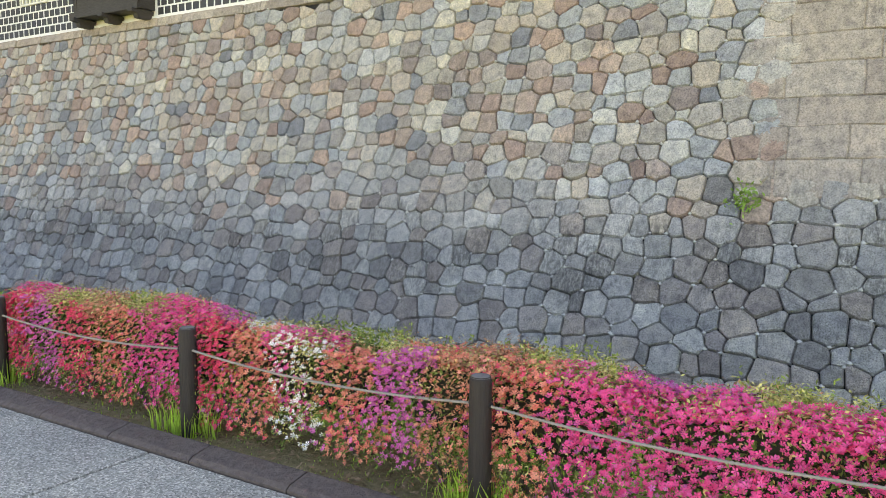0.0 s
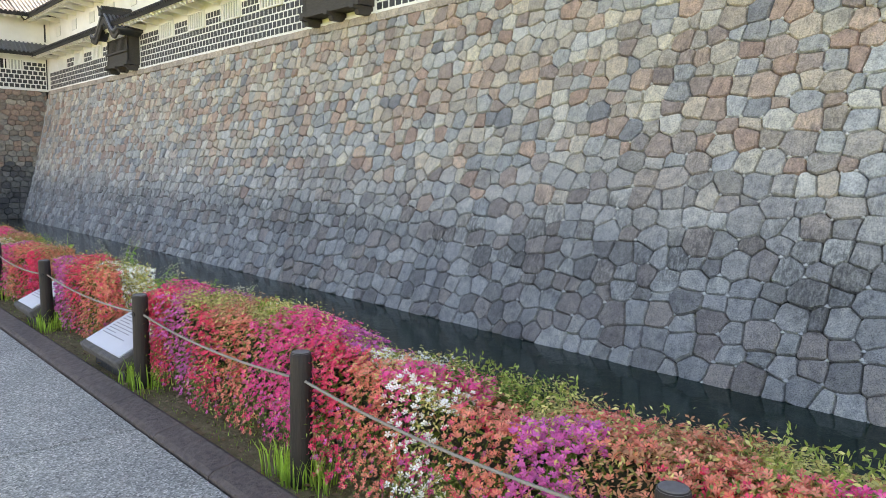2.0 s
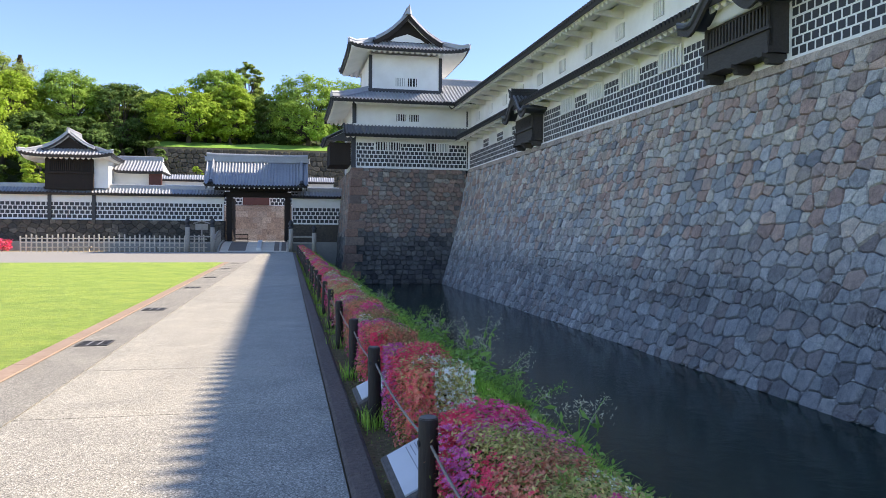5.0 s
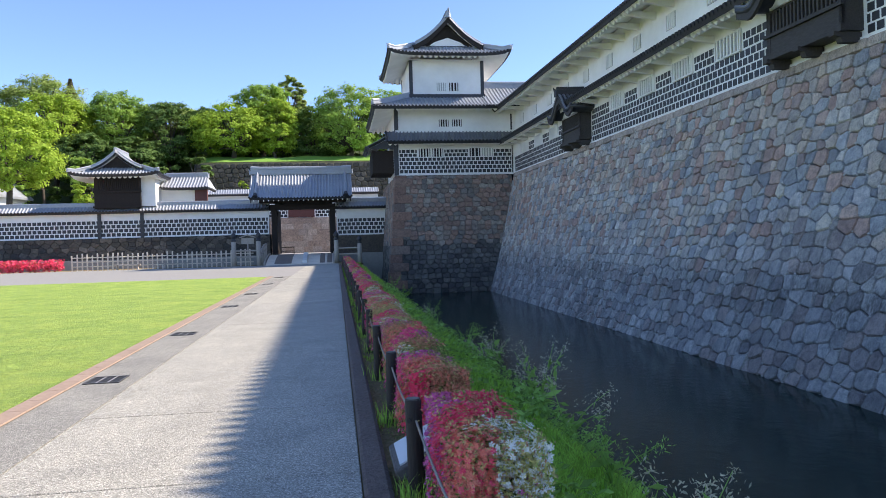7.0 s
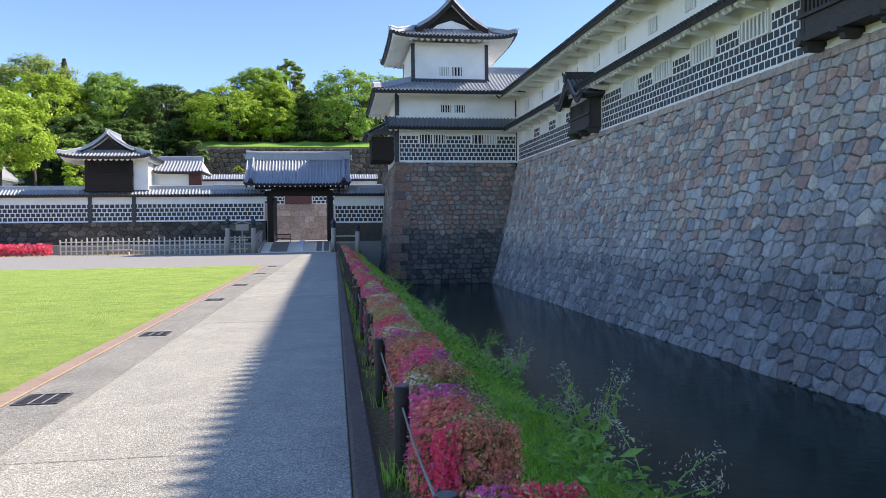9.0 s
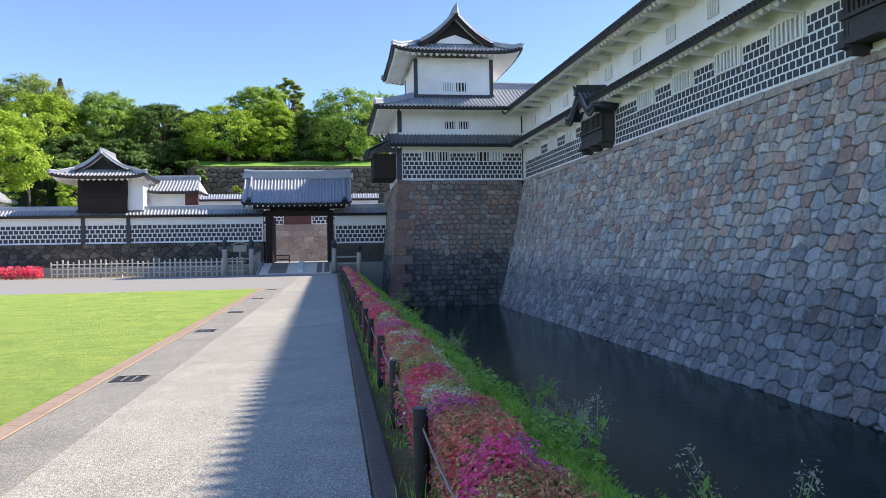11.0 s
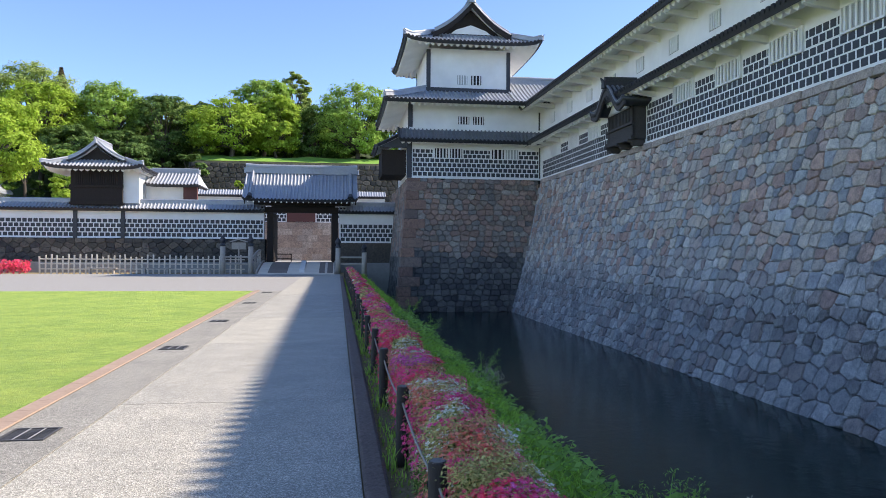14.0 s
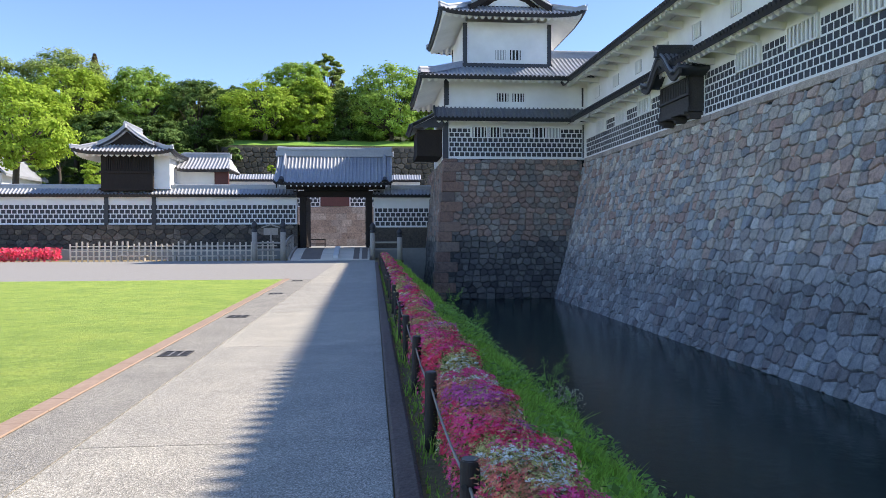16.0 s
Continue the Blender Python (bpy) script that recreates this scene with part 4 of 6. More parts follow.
tb = Geo()
for front, a, b in ((True, 7.75, 18.5), (False, FY, 84.0)):
    pt = tower_face(front)
    vs = [pt(u, i / 8, -0.12) for u in (a, b) for i in range(9)]
    tb.add(vs, [(i, i + 1, i + 10, i + 9) for i in range(8)])
tb.add([(7.75, FY, WALL_TOP - 0.02), (19, FY, WALL_TOP - 0.02), (19, 84, WALL_TOP - 0.02), (7.75, 84, WALL_TOP - 0.02)], [(0, 1, 2, 3)])
wall_tower = structure("wall_tower_base", tb, joint_mat, "battered tower base of dark brown coursed stones above the moat", "stone wall")
for front, a, b, seed in ((True, 7.8, 17.9, 3), (False, FY + 0.1, 83.5, 5)):
    pt = tower_face(front)
    geos = {False: Geo(), True: Geo()}
    for (cu, cv), poly in courses(a, b, 0, TB, 0.40, 0.36, 0.8, 0.09, seed, 0.2):
        vs, fs = stone_shape(poly, 0.013 if cv < 3.2 else 0.006, 0.05, rng, 0.10, True)
        geos[cv < 4.6 + rng.uniform(-0.4, 0.4)].add([pt(u, v / TB, d) for u, v, d in vs], fs)
    part("wall_stones", geos[False], stone_tower, wall_tower, kind="stuff")
    part("wall_stones", geos[True], stone_tower_low, wall_tower, kind="stuff")
# squared corner stones
quoin = Geo()
z, k = WATER - 0.3, 0
while z < WALL_TOP - 0.1:
    h = 0.72
    v = (z - WATER + 0.4) / (WALL_TOP - WATER + 0.4)
    off = 2.1 * (1 - 1.3 * v + 0.3 * v * v)
    lx, ly = (1.5, 0.9) if k % 2 else (0.9, 1.5)
    quoin.box(7.75 - 0.5 * off - 0.09, 7.75 - 0.5 * off + lx, FY - off - 0.09, FY - off + ly, z, min(z + h - 0.02, WALL_TOP - 0.02), 0.03)
    z += h
    k += 1
part("corner_stone", quoin, stone_material("red_brown_corner_stone", [(0, (0.26, 0.165, 0.13)), (0.5, (0.29, 0.20, 0.16)), (0.8, (0.21, 0.165, 0.145))], False, 20, 0.4, 0.4), wall_tower, "reddish squared corner stones", kind="stuff")

# wall pieces: the joined ones
part("wall_stones", rest[True], stone_low[False], wall_east, "dark pitted lower stones", kind="stuff")
part("wall_stones", rest[False], stone_up[False], wall_east, "warm grey and brown upper stones", kind="stuff")
part("corner_stones", dressed, ashlar[False], wall_east, "large dressed corner stones", kind="stuff")
part("cap_stones", cap, ashlar[False], wall_east, "flat cap course", kind="stuff")
part("filler_chips", chips, chip_mat, wall_east, "small pale filler chips in the joints", kind="stuff")


# ---- walkway edge, drains and lawn border ----
def slab_mesh(w, l, h=0.05, b=0.006):
    return Geo().box(0, w, 0, l, -h, 0, b).mesh("slab", concrete_mat)


seams = [-14.0, -8.0, -2.2, 3.6, 4.95, 8.92, 11.26, 19.95, 25.75, 31.3, 36.7, 42.4, 48.0, 53.7, 59.4, 65.0, 71.0]
SLABS = [(a + 0.010, b - 0.010) for a, b in zip(seams, seams[1:])]


def border_x(y):
    return -0.60 - 0.009 * y


kerb_me = Geo().prism([(2.665, -0.2), (2.665, 0.012), (2.69, 0.03), (2.82, 0.055), (2.85, 0.04), (2.85, -0.2)], "y", 0.004, 0.716).mesh("kerb_stone", kerb_mat)
kerb_base = structure("kerb", Geo().box(2.67, 2.84, -20, 66, -0.25, 0.0), joint_mat, "dark brown stone kerb along the flower bed", "kerb")
border_base = structure("lawn_border", Geo().add([(border_x(-20) - 0.22, -20, -0.2), (border_x(-20), -20, -0.2), (border_x(46) , 46, -0.2), (border_x(46) - 0.22, 46, -0.2),
                                                  (border_x(-20) - 0.22, -20, -0.0), (border_x(-20), -20, -0.004), (border_x(46), 46, -0.004), (border_x(46) - 0.22, 46, 0.0)],
                                                 [(0, 1, 2, 3), (4, 5, 6, 7), (0, 1, 5, 4), (1, 2, 6, 5), (2, 3, 7, 6), (3, 0, 4, 7)]), joint_mat, "reddish stone edging between lawn and path", "border")
border_me = [Geo().box(-0.235, -0.005, 0.001, 0.564, -0.1, 0.014, 0.005).mesh("border_stone", border_mat) for _ in range(1)]


def drain(y):
    d = thing("drain_cover", "dark iron drain cover of three slotted grates set in the path", "drain cover", "drain covers along the path", pose(-0.66, y, 0))
    f = Geo()
    for x0, x1, y0, y1 in ((0, 0.44, 0, 0.025), (0, 0.44, 0.475, 0.5), (0, 0.025, 0.025, 0.475), (0.415, 0.44, 0.025, 0.475)):
        f.box(x0, x1, y0, y1, -0.02, 0.006)
    part("frame", f, iron_mat, d)
    for x in (0.145, 0.283):
        part("divider", Geo().box(x, x + 0.014, 0.025, 0.475, -0.018, 0.005), steel_mat, d, "pale worn steel divider")
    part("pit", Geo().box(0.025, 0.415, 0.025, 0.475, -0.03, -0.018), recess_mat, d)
    bar = Geo().box(0.025, 0.415, 0, 0.018, -0.016, 0.002).mesh("bar", iron_mat)
    for k in range(11):
        b = part("bar", bar, iron_mat, d)
        b.location = (0, 0.045 + k * 0.038, 0)
    return d


base_drain = drain(7.9)
for y in (13.32, 18.35, 24.9, 30.3, 37.1, 44.0):
    copy_thing(base_drain, pose(-0.66 - 0.004 * (y - 13), y, 0))

# ---- rope fence ----
post_wood = simple("dark_brown_post_wood", (0.012, 0.009, 0.007), (0.042, 0.032, 0.025), 14, 0.7, 0.6, stretch=(4, 4, 0.4))
post_top = simple("grey_weathered_end_grain", (0.12, 0.11, 0.10), (0.2, 0.19, 0.175), 40, 0.85, 0.5)
rope_mat = simple("pale_grey_rope", (0.26, 0.235, 0.20), (0.42, 0.385, 0.33), 90, 0.85, 0.6)
FX = 3.0
POSTS = [-4.6, -2.5, -0.4, 1.65, 3.67, 5.81, 8.24, 10.33, 12.63, 14.9, 17.15, 19.6]
while POSTS[-1] < 63:
    POSTS.append(POSTS[-1] + 2.25)


def fence_post():
    p = thing("fence_post", "dark brown round wooden fence post with a roped hole", "fence post", "rope fence posts")
    g = Geo().tube([(0, 0, -0.3), (0, 0, 0.2), (0.004, 0, 0.635), (0.004, 0, 0.652)], [0.057, 0.055, 0.052, 0.047], 14)
    part("shaft", g, post_wood, p, "", True)
    part("cap", Geo().tube([(0.004, 0, 0.647), (0.004, 0, 0.6555)], [0.049, 0.042], 14), post_top, p, "grey weathered top")
    part("knot_hole", Geo().tube([(0.0, -0.056, 0.52), (0.0, 0.056, 0.52)], 0.018, 8), recess_mat, p)
    return p


post0 = fence_post()
tilt = random.Random(8)
for i, y in enumerate(POSTS):
    m = pose(FX, y, 0.0, tilt.uniform(-1.2, 1.2), tilt.uniform(-1.2, 1.2), tilt.uniform(0, 360))
    if i == 0:
        post0.matrix_world = m
    else:
        copy_thing(post0, m)
for i, (a, b) in enumerate(zip(POSTS, POSTS[1:])):
    strands = Geo()
    n = 24 if a < 14 else 8
    for s in (0, 1, 2) if a < 14 else (0,):
        pts = []
        for k in range(n * (4 if a < 14 else 1) + 1):
            f = k / (n * (4 if a < 14 else 1))
            ang = f * 260 + s * 2.094
            r = 0.0042 if a < 14 else 0
            pts.append((FX + r * math.cos(ang), a + (b - a) * f, 0.52 - 0.05 * 4 * f * (1 - f) + r * math.sin(ang)))
        strands.tube(pts, 0.005 if a < 14 else 0.009, 5 if a < 14 else 6)
    tagged(new("rope", strands.mesh("rope", rope_mat, True)), "pale grey twisted rope strung between fence posts", "rope", "fence ropes")

# ---- information boards ----
board_stone = simple("grey_weathered_stone_stand", (0.07, 0.062, 0.056), (0.19, 0.17, 0.155), 18, 0.85, 1.0, distance=0.02)
panel_mat = simple("white_enamel_panel", (0.62, 0.63, 0.65), (0.7, 0.71, 0.72), 6, 0.35, 0.0)


def info_board(y0, y1):
    s = thing("information_board", "low sloping stone stand with a white printed panel among azaleas", "information board", "information boards", pose(2.9, y0, 0.08))
    w = y1 - y0
    tilt_m = pose(0, 0, 0, 0, -27, 0)
    t = Geo().box(0, 0.52, 0, w, 0.0, 0.08, 0.012)
    part("stand_top", Geo().add([tilt_m @ Vector(p) for p in t.v], t.f), board_stone, s, "grey stone slab")
    part("stand_leg", Geo().prism([(0.06, -0.2), (0.42, -0.2), (0.42, 0.2), (0.06, 0.02)], "y", 0.1, w - 0.1), board_stone, s, "rough stone base")
    q = Geo().box(0.05, 0.47, 0.05, w - 0.05, 0.08, 0.09)
    panel = part("panel", Geo().add([tilt_m @ Vector(p) for p in q.v], q.f), panel_mat, s, "white panel with small grey print")
    lines = random.Random(int(y0 * 10))
    for k in range(9):
        x = 0.42 - k * 0.03
        l = lines.uniform(0.25, 0.62) * w
        if k == 0:
            l = 0.3 * w
        r = Geo().box(x - (0.008 if k == 0 else 0.003), x + (0.008 if k == 0 else 0.003), w - 0.1 - l, w - 0.1, 0.09, 0.0925)
        part("print_line", Geo().add([tilt_m @ Vector(p) for p in r.v], r.f), print_bar, panel)
    return s


info_board(5.95, 6.8)
info_board(8.36, 9.0)


# ---- azalea hedge ----
def petal_material(name, colour, dark=0.7, through=0.35):
    m, nt, p = mat(name)
    r = nt.nodes.new("ShaderNodeNewGeometry").outputs["Random Per Island"]
    c = ramp(nt, r, [(0.0, [v * dark for v in colour]), (0.55, colour), (1.0, [min(1, v * 1.25 + 0.03) for v in colour])])
    nt.links.new(c, p.inputs["Base Color"])
    p.inputs["Roughness"].default_value = 0.7
    p.inputs["Specular IOR Level"].default_value = 0.12
    t = nt.nodes.new("ShaderNodeBsdfTranslucent")
    nt.links.new(c, t.inputs["Color"])
    mix = nt.nodes.new("ShaderNodeMixShader")
    mix.inputs[0].default_value = through
    nt.links.new(p.outputs[0], mix.inputs[1])
    nt.links.new(t.outputs[0], mix.inputs[2])
    nt.links.new(mix.outputs[0], nt.nodes["Material Output"].inputs["Surface"])
    return m


PETALS = {
    "pink": petal_material("hot_pink_petal", (1.0, 0.12, 0.33), 0.95, 0.12),
    "red": petal_material("crimson_petal", (1.0, 0.10, 0.19), 0.9, 0.12),
    "salmon": petal_material("faded_salmon_petal", (1.0, 0.32, 0.22), 0.7, 0.15),
    "white": petal_material("white_petal", (0.92, 0.91, 0.82), 0.95, 0.15),
    "purple": petal_material("purple_petal", (0.80, 0.17, 0.46), 0.8, 0.15),
    "leaf": petal_material("azalea_leaf", (0.19, 0.29, 0.07), 0.4),
    "fresh": petal_material("fresh_yellow_green_leaf", (0.68, 0.62, 0.24), 0.55),
    "shoot": petal_material("young_shoot_leaf", (0.34, 0.42, 0.11), 0.6),
    "rust": petal_material("rusty_azalea_leaf", (0.66, 0.33, 0.19), 0.5),
}
stem_mat = simple("grey_brown_stem", (0.07, 0.055, 0.04), (0.15, 0.12, 0.095), 30, 0.85, 0.4)
# near-black filling: the shade between the leaves, given as a colour
hedge_core_mat = simple("shaded_hedge_core", (0.015, 0.018, 0.008), (0.045, 0.04, 0.02), 40, 0.95, 0.8)
hr = np.random.default_rng(5)


def flowers(pos, nor, size, petals):
    """Meshes of small open blossoms: each petal one quad."""
    n = len(pos)
    ref = np.tile([0.3, 0.5, 0.8], (n, 1)) + hr.normal(0, 0.3, (n, 3))
    a = np.cross(nor, ref)
    a /= np.linalg.norm(a, axis=1)[:, None] + 1e-9
    b = np.cross(nor, a)
    size = size[:, None]
    vs = [pos - nor * size * 0.25]
    faces = []
    per = 1 + 3 * petals
    for k in range(petals):
        t = 2 * math.pi * k / petals
        for dt, rr, up in ((-0.38, 0.76, 0.16), (0.0, 1.04, 0.28), (0.38, 0.76, 0.16)):
            an = t + dt * 2 * math.pi / petals * 0.92
            vs.append(pos + size * rr * (math.cos(an) * a + math.sin(an) * b) + nor * size * up)
    verts = np.stack(vs, 1).reshape(-1, 3)
    base = np.arange(n) * per
    for k in range(petals):
        faces.append(np.stack([base, base + 1 + 3 * k, base + 2 + 3 * k, base + 3 + 3 * k], 1))
    return verts, np.concatenate(faces)


def leaves(pos, nor, size, slim=0.42):
    n = len(pos)
    a = np.cross(nor, hr.normal(0, 1, (n, 3)))
    a /= np.linalg.norm(a, axis=1)[:, None] + 1e-9
    b = np.cross(nor, a)
    s = size[:, None]
    verts = np.stack([pos - a * s, pos + b * s * slim + nor * s * 0.1, pos + a * s, pos - b * s * slim + nor * s * 0.1], 1).reshape(-1, 3)
    base = np.arange(n) * 4
    return verts, np.stack([base, base + 1, base + 2, base + 3], 1)


# the plants of the nearest stretch: where each grows and what it bears
PLANTS = [(3.08, 0.2, "pink"), (3.4, 0.35, "fresh"), (3.08, 0.75, "pink"), (3.42, 0.8, "purple"), (3.06, 1.15, "pink"), (3.4, 1.3, "fresh"), (3.05, 1.55, "salmon"),
          (3.35, 1.75, "rust"), (3.02, 1.9, "rust"), (3.35, 2.1, "salmon"), (3.0, 2.2, "purple"), (3.4, 2.45, "fresh"), (3.02, 2.5, "salmon"), (3.2, 2.9, "pink"),
          (3.45, 2.75, "leaf"), (3.0, 2.85, "white"), (3.4, 3.25, "white"), (3.05, 3.2, "salmon"), (3.02, 3.5, "red"), (3.4, 3.6, "purple"), (3.05, 3.85, "pink"),
          (3.3, 4.0, "pink"), (3.0, 4.2, "pink"), (3.3, 4.45, "fresh"), (3.02, 4.55, "salmon"), (3.3, 4.8, "rust"), (3.45, 4.5, "white"), (3.02, 5.0, "red"),
          (3.25, 5.15, "fresh"), (3.45, 5.3, "purple"), (3.02, 5.4, "purple"), (3.02, 5.65, "red"), (3.35, 5.65, "pink"), (3.05, 7.2, "salmon"), (3.1, 7.7, "red"),
          (3.45, 7.2, "white"), (3.4, 7.9, "red"), (3.02, 8.0, "purple"), (3.05, 9.35, "red"), (3.3, 9.4, "rust"), (3.5, 9.7, "fresh"), (3.2, 9.75, "salmon"),
          (3.3, 10.15, "purple"), (3.02, 10.2, "pink"), (3.45, 10.4, "leaf"), (3.02, 10.6, "white"), (3.3, 10.75, "rust"), (3.2, 11.3, "pink"), (3.45, 11.3, "purple"),
          (3.25, 11.8, "salmon"), (3.2, 12.3, "rust")]


def patch_kind(x, y, z, seed):
    """The blossom or leaf that grows at a place: each plant of the hedge has its own colour, with others woven in."""
    v = Vector((x * 0.55 + seed, y * 0.8, z * 0.5))
    w = Vector((noise.noise(v * 5.0), noise.noise(v * 5.0 + Vector((5, 5, 5))), 0)) * 0.16
    if 0 < y < 12.5:
        fx, fy = noise.noise(Vector((x * 5, y * 5, z * 3))), noise.noise(Vector((x * 5, y * 5, z * 3 + 8)))
        return min(PLANTS, key=lambda q: (x - q[0] + 0.16 * fx) ** 2 + (y - q[1] + 0.2 * fy) ** 2)[2]
    a = noise.noise(v * 2.1 + w)
    b = noise.noise(v * 2.1 + w + Vector((17.3, 11.1, 4.2)))
    c = noise.noise(v * 3.2 + w + Vector((3.1, 9.4, 2.7)))
    if c > 0.24:
        return "white" if b > 0.0 else "fresh"
    if c < -0.38:
        return "purple"
    if a > -0.08:
        return "pink" if b > -0.15 else "red"
    if b > 0.05:
        return "salmon" if c < 0.05 else "rust"
    if b > -0.16:
        return "fresh" if z > 0.45 and c > -0.1 else "leaf"
    return "red" if c < -0.05 else "pink"


OPEN_ENDS = (5.85, 6.95, 8.2, 9.2)


def azalea(y0, y1, density, size, petals, label, top=0.64):
    """One clipped azalea with blossoms in patches; the hedge's section is rounded."""
    X0, X1 = 3.04, 3.54
    n = int(density * (y1 - y0))
    ob = thing("azalea_bush", label, "azalea", "clipped azalea hedge", pose((X0 + X1) / 2, (y0 + y1) / 2, 0))
    mid = np.array([(X0 + X1) / 2, (y0 + y1) / 2, 0])
    t = hr.uniform(0, 1, n)
    y = hr.uniform(y0 - 0.02, y1 + 0.02, n)
    ang = np.pi * t
    wob = np.array([noise.noise(Vector((yy * 2.3, tt * 4, 1.5))) for yy, tt in zip(y, t)]) * 0.07
    # section: from the front foot over the top to the back
    cx, hw = (X0 + X1) / 2, (X1 - X0) / 2
    sx, sz = -np.cos(ang), np.sin(ang)
    k = 1.0 / np.maximum(np.abs(sx), np.abs(sz)) ** 0.72
    depth = hr.uniform(-0.09, 0.02, n) + wob
    x = cx + sx * k * (hw + depth)
    z = 0.05 + sz * k * (top - 0.08 + depth)
    nor = np.stack([sx, hr.normal(0, 0.15, n), sz + 0.65], 1)
    endk = np.minimum(y - y0, y1 - y)
    if label.startswith("lone") or label.startswith("end"):
        shrink = np.clip(endk / 0.22, 0.55, 1)
        z = z * (0.75 + 0.25 * shrink)
        x = cx + (x - cx) * shrink
    nor += hr.normal(0, 0.33, (n, 3))
    nor /= np.linalg.norm(nor, axis=1)[:, None]
    pos = np.stack([x, y, z], 1)
    for ye, side in ((y0, -1), (y1, 1)):
        if any(abs(ye - e) < 0.01 for e in OPEN_ENDS):
            k2 = int(density * 0.32)
            ends = np.stack([hr.uniform(X0 + 0.02, X1 - 0.02, k2), ye + side * hr.uniform(-0.06, 0.03, k2), hr.uniform(0.14, top - 0.04, k2)], 1)
            q2 = hr.normal(0, 0.4, (k2, 3)) + [0, side, 0.3]
            pos = np.concatenate([pos, ends])
            nor = np.concatenate([nor, q2 / np.linalg.norm(q2, axis=1)[:, None]])
    n, z = len(pos), pos[:, 2]
    bare = (z < 0.16) & (hr.uniform(0, 1, n) < 0.45)
    kinds = np.array([patch_kind(p[0], p[1], p[2], 2.7) for p in pos])
    half = hr.uniform(0, 1, n)
    kinds = np.where((kinds == "white") & (half < 0.5), "fresh", np.where((kinds == "salmon") & (half < 0.15), "red", np.where((kinds == "rust") & (half < 0.3), "salmon", kinds)))
    mixed = hr.uniform(0, 1, n)
    kinds = np.where(mixed < 0.05 + 0.35 * np.clip((0.45 - z) / 0.3, 0, 1), "leaf", np.where(mixed < 0.15, "rust", np.where((mixed > 0.95) | ((mixed > 0.84) & (z > 0.62)), "fresh", np.where((mixed > 0.9) & (z < 0.5), "purple", kinds))))
    for name in PETALS:
        pick = (kinds == name) & ~bare
        if not pick.any():
            continue
        p, q = pos[pick] - mid, nor[pick]
        s = size * hr.uniform(0.7, 1.2, len(p))
        if name in ("leaf", "fresh", "rust"):
            p = np.concatenate([p, p + hr.normal(0, 0.02, p.shape), p + hr.normal(0, 0.025, p.shape)])
            q = np.concatenate([q, q + hr.normal(0, 0.5, q.shape), q + hr.normal(0, 0.6, q.shape)])
            v, f = leaves(p, q / np.linalg.norm(q, axis=1)[:, None], np.concatenate([s, s, s]) * 0.78)
            nm = {"leaf": "green_leaves", "fresh": "fresh_leaves", "rust": "rusty_leaves"}[name]
        else:
            v, f = flowers(p, q, s, petals)
            nm = name + "_blossoms"
        part(nm, raw_mesh(nm, v.tolist(), f.tolist(), PETALS[name]), PETALS[name], ob, kind="stuff")
    if y0 < 13:
        sp, sn = [], []
        rr = random.Random(int(y0 * 77) + 3)
        for _ in range(int(60 * (y1 - y0))):
            bx, by, hh = rr.uniform(X0 + 0.12, X1 - 0.06), rr.uniform(y0, y1), rr.uniform(0.02, 0.08)
            if patch_kind(bx, by, top, 2.7) not in ("fresh", "leaf") and rr.random() < 0.9:
                continue
            for _ in range(7):
                f = rr.uniform(-0.3, 1.0)
                sp.append((bx + rr.gauss(0, 0.010) - mid[0], by + rr.gauss(0, 0.010) - mid[1], top - 0.03 + hh * f))
                sn.append((rr.gauss(0, 1), rr.gauss(0, 1), rr.gauss(0.2, 0.3)))
        if sp:
            sn = np.array(sn)
            v, f = leaves(np.array(sp), sn / np.linalg.norm(sn, axis=1)[:, None], np.full(len(sp), 0.014), 0.35)
            part("shoot_mass", raw_mesh("shoot_mass", v.tolist(), f.tolist(), PETALS["shoot"]), PETALS["shoot"], ob, kind="stuff")
    # inner leaves and stems
    m = int(n * 0.45)
    ip = np.stack([hr.uniform(X0 + 0.1, X1 - 0.08, m), hr.uniform(y0 + 0.04, y1 - 0.04, m), hr.uniform(0.18, top - 0.08, m)], 1)
    iq = hr.normal(0, 1, (m, 3))
    iq /= np.linalg.norm(iq, axis=1)[:, None]
    v, f = leaves(ip - mid, iq, size * 1.25 * hr.uniform(0.8, 1.3, m))
    part("inner_leaves", raw_mesh("inner_leaves", v.tolist(), f.tolist(), PETALS["leaf"]), PETALS["leaf"], ob, kind="stuff")
    if y0 < 26:
        st = Geo()
        rr = random.Random(int(y0 * 100))
        for _ in range(int((y1 - y0) * (5 if y0 < 12 else 3))):
            bx, by = rr.uniform(X0 + 0.15, X1 - 0.2), rr.uniform(y0 + 0.08, y1 - 0.08)
            for _ in range(3):
                p0 = Vector((bx, by, -0.03))
                p1 = p0 + Vector((rr.uniform(-0.06, 0.06), rr.uniform(-0.08, 0.08), 0.2))
                p2 = p1 + Vector((rr.uniform(-0.12, 0.1), rr.uniform(-0.16, 0.16), 0.2))
                st.tube([p0 - Vector(mid), p1 - Vector(mid), p2 - Vector(mid)], [0.011, 0.008, 0.004], 5)
        part("stem_work", st, stem_mat, ob, "bare grey-brown stems", kind="stuff")
    # plain dark box in the middle, standing for the shade inside the bush
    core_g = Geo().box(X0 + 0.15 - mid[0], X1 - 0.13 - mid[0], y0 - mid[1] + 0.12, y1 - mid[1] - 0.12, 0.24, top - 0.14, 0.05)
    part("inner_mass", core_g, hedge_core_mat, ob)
    return ob


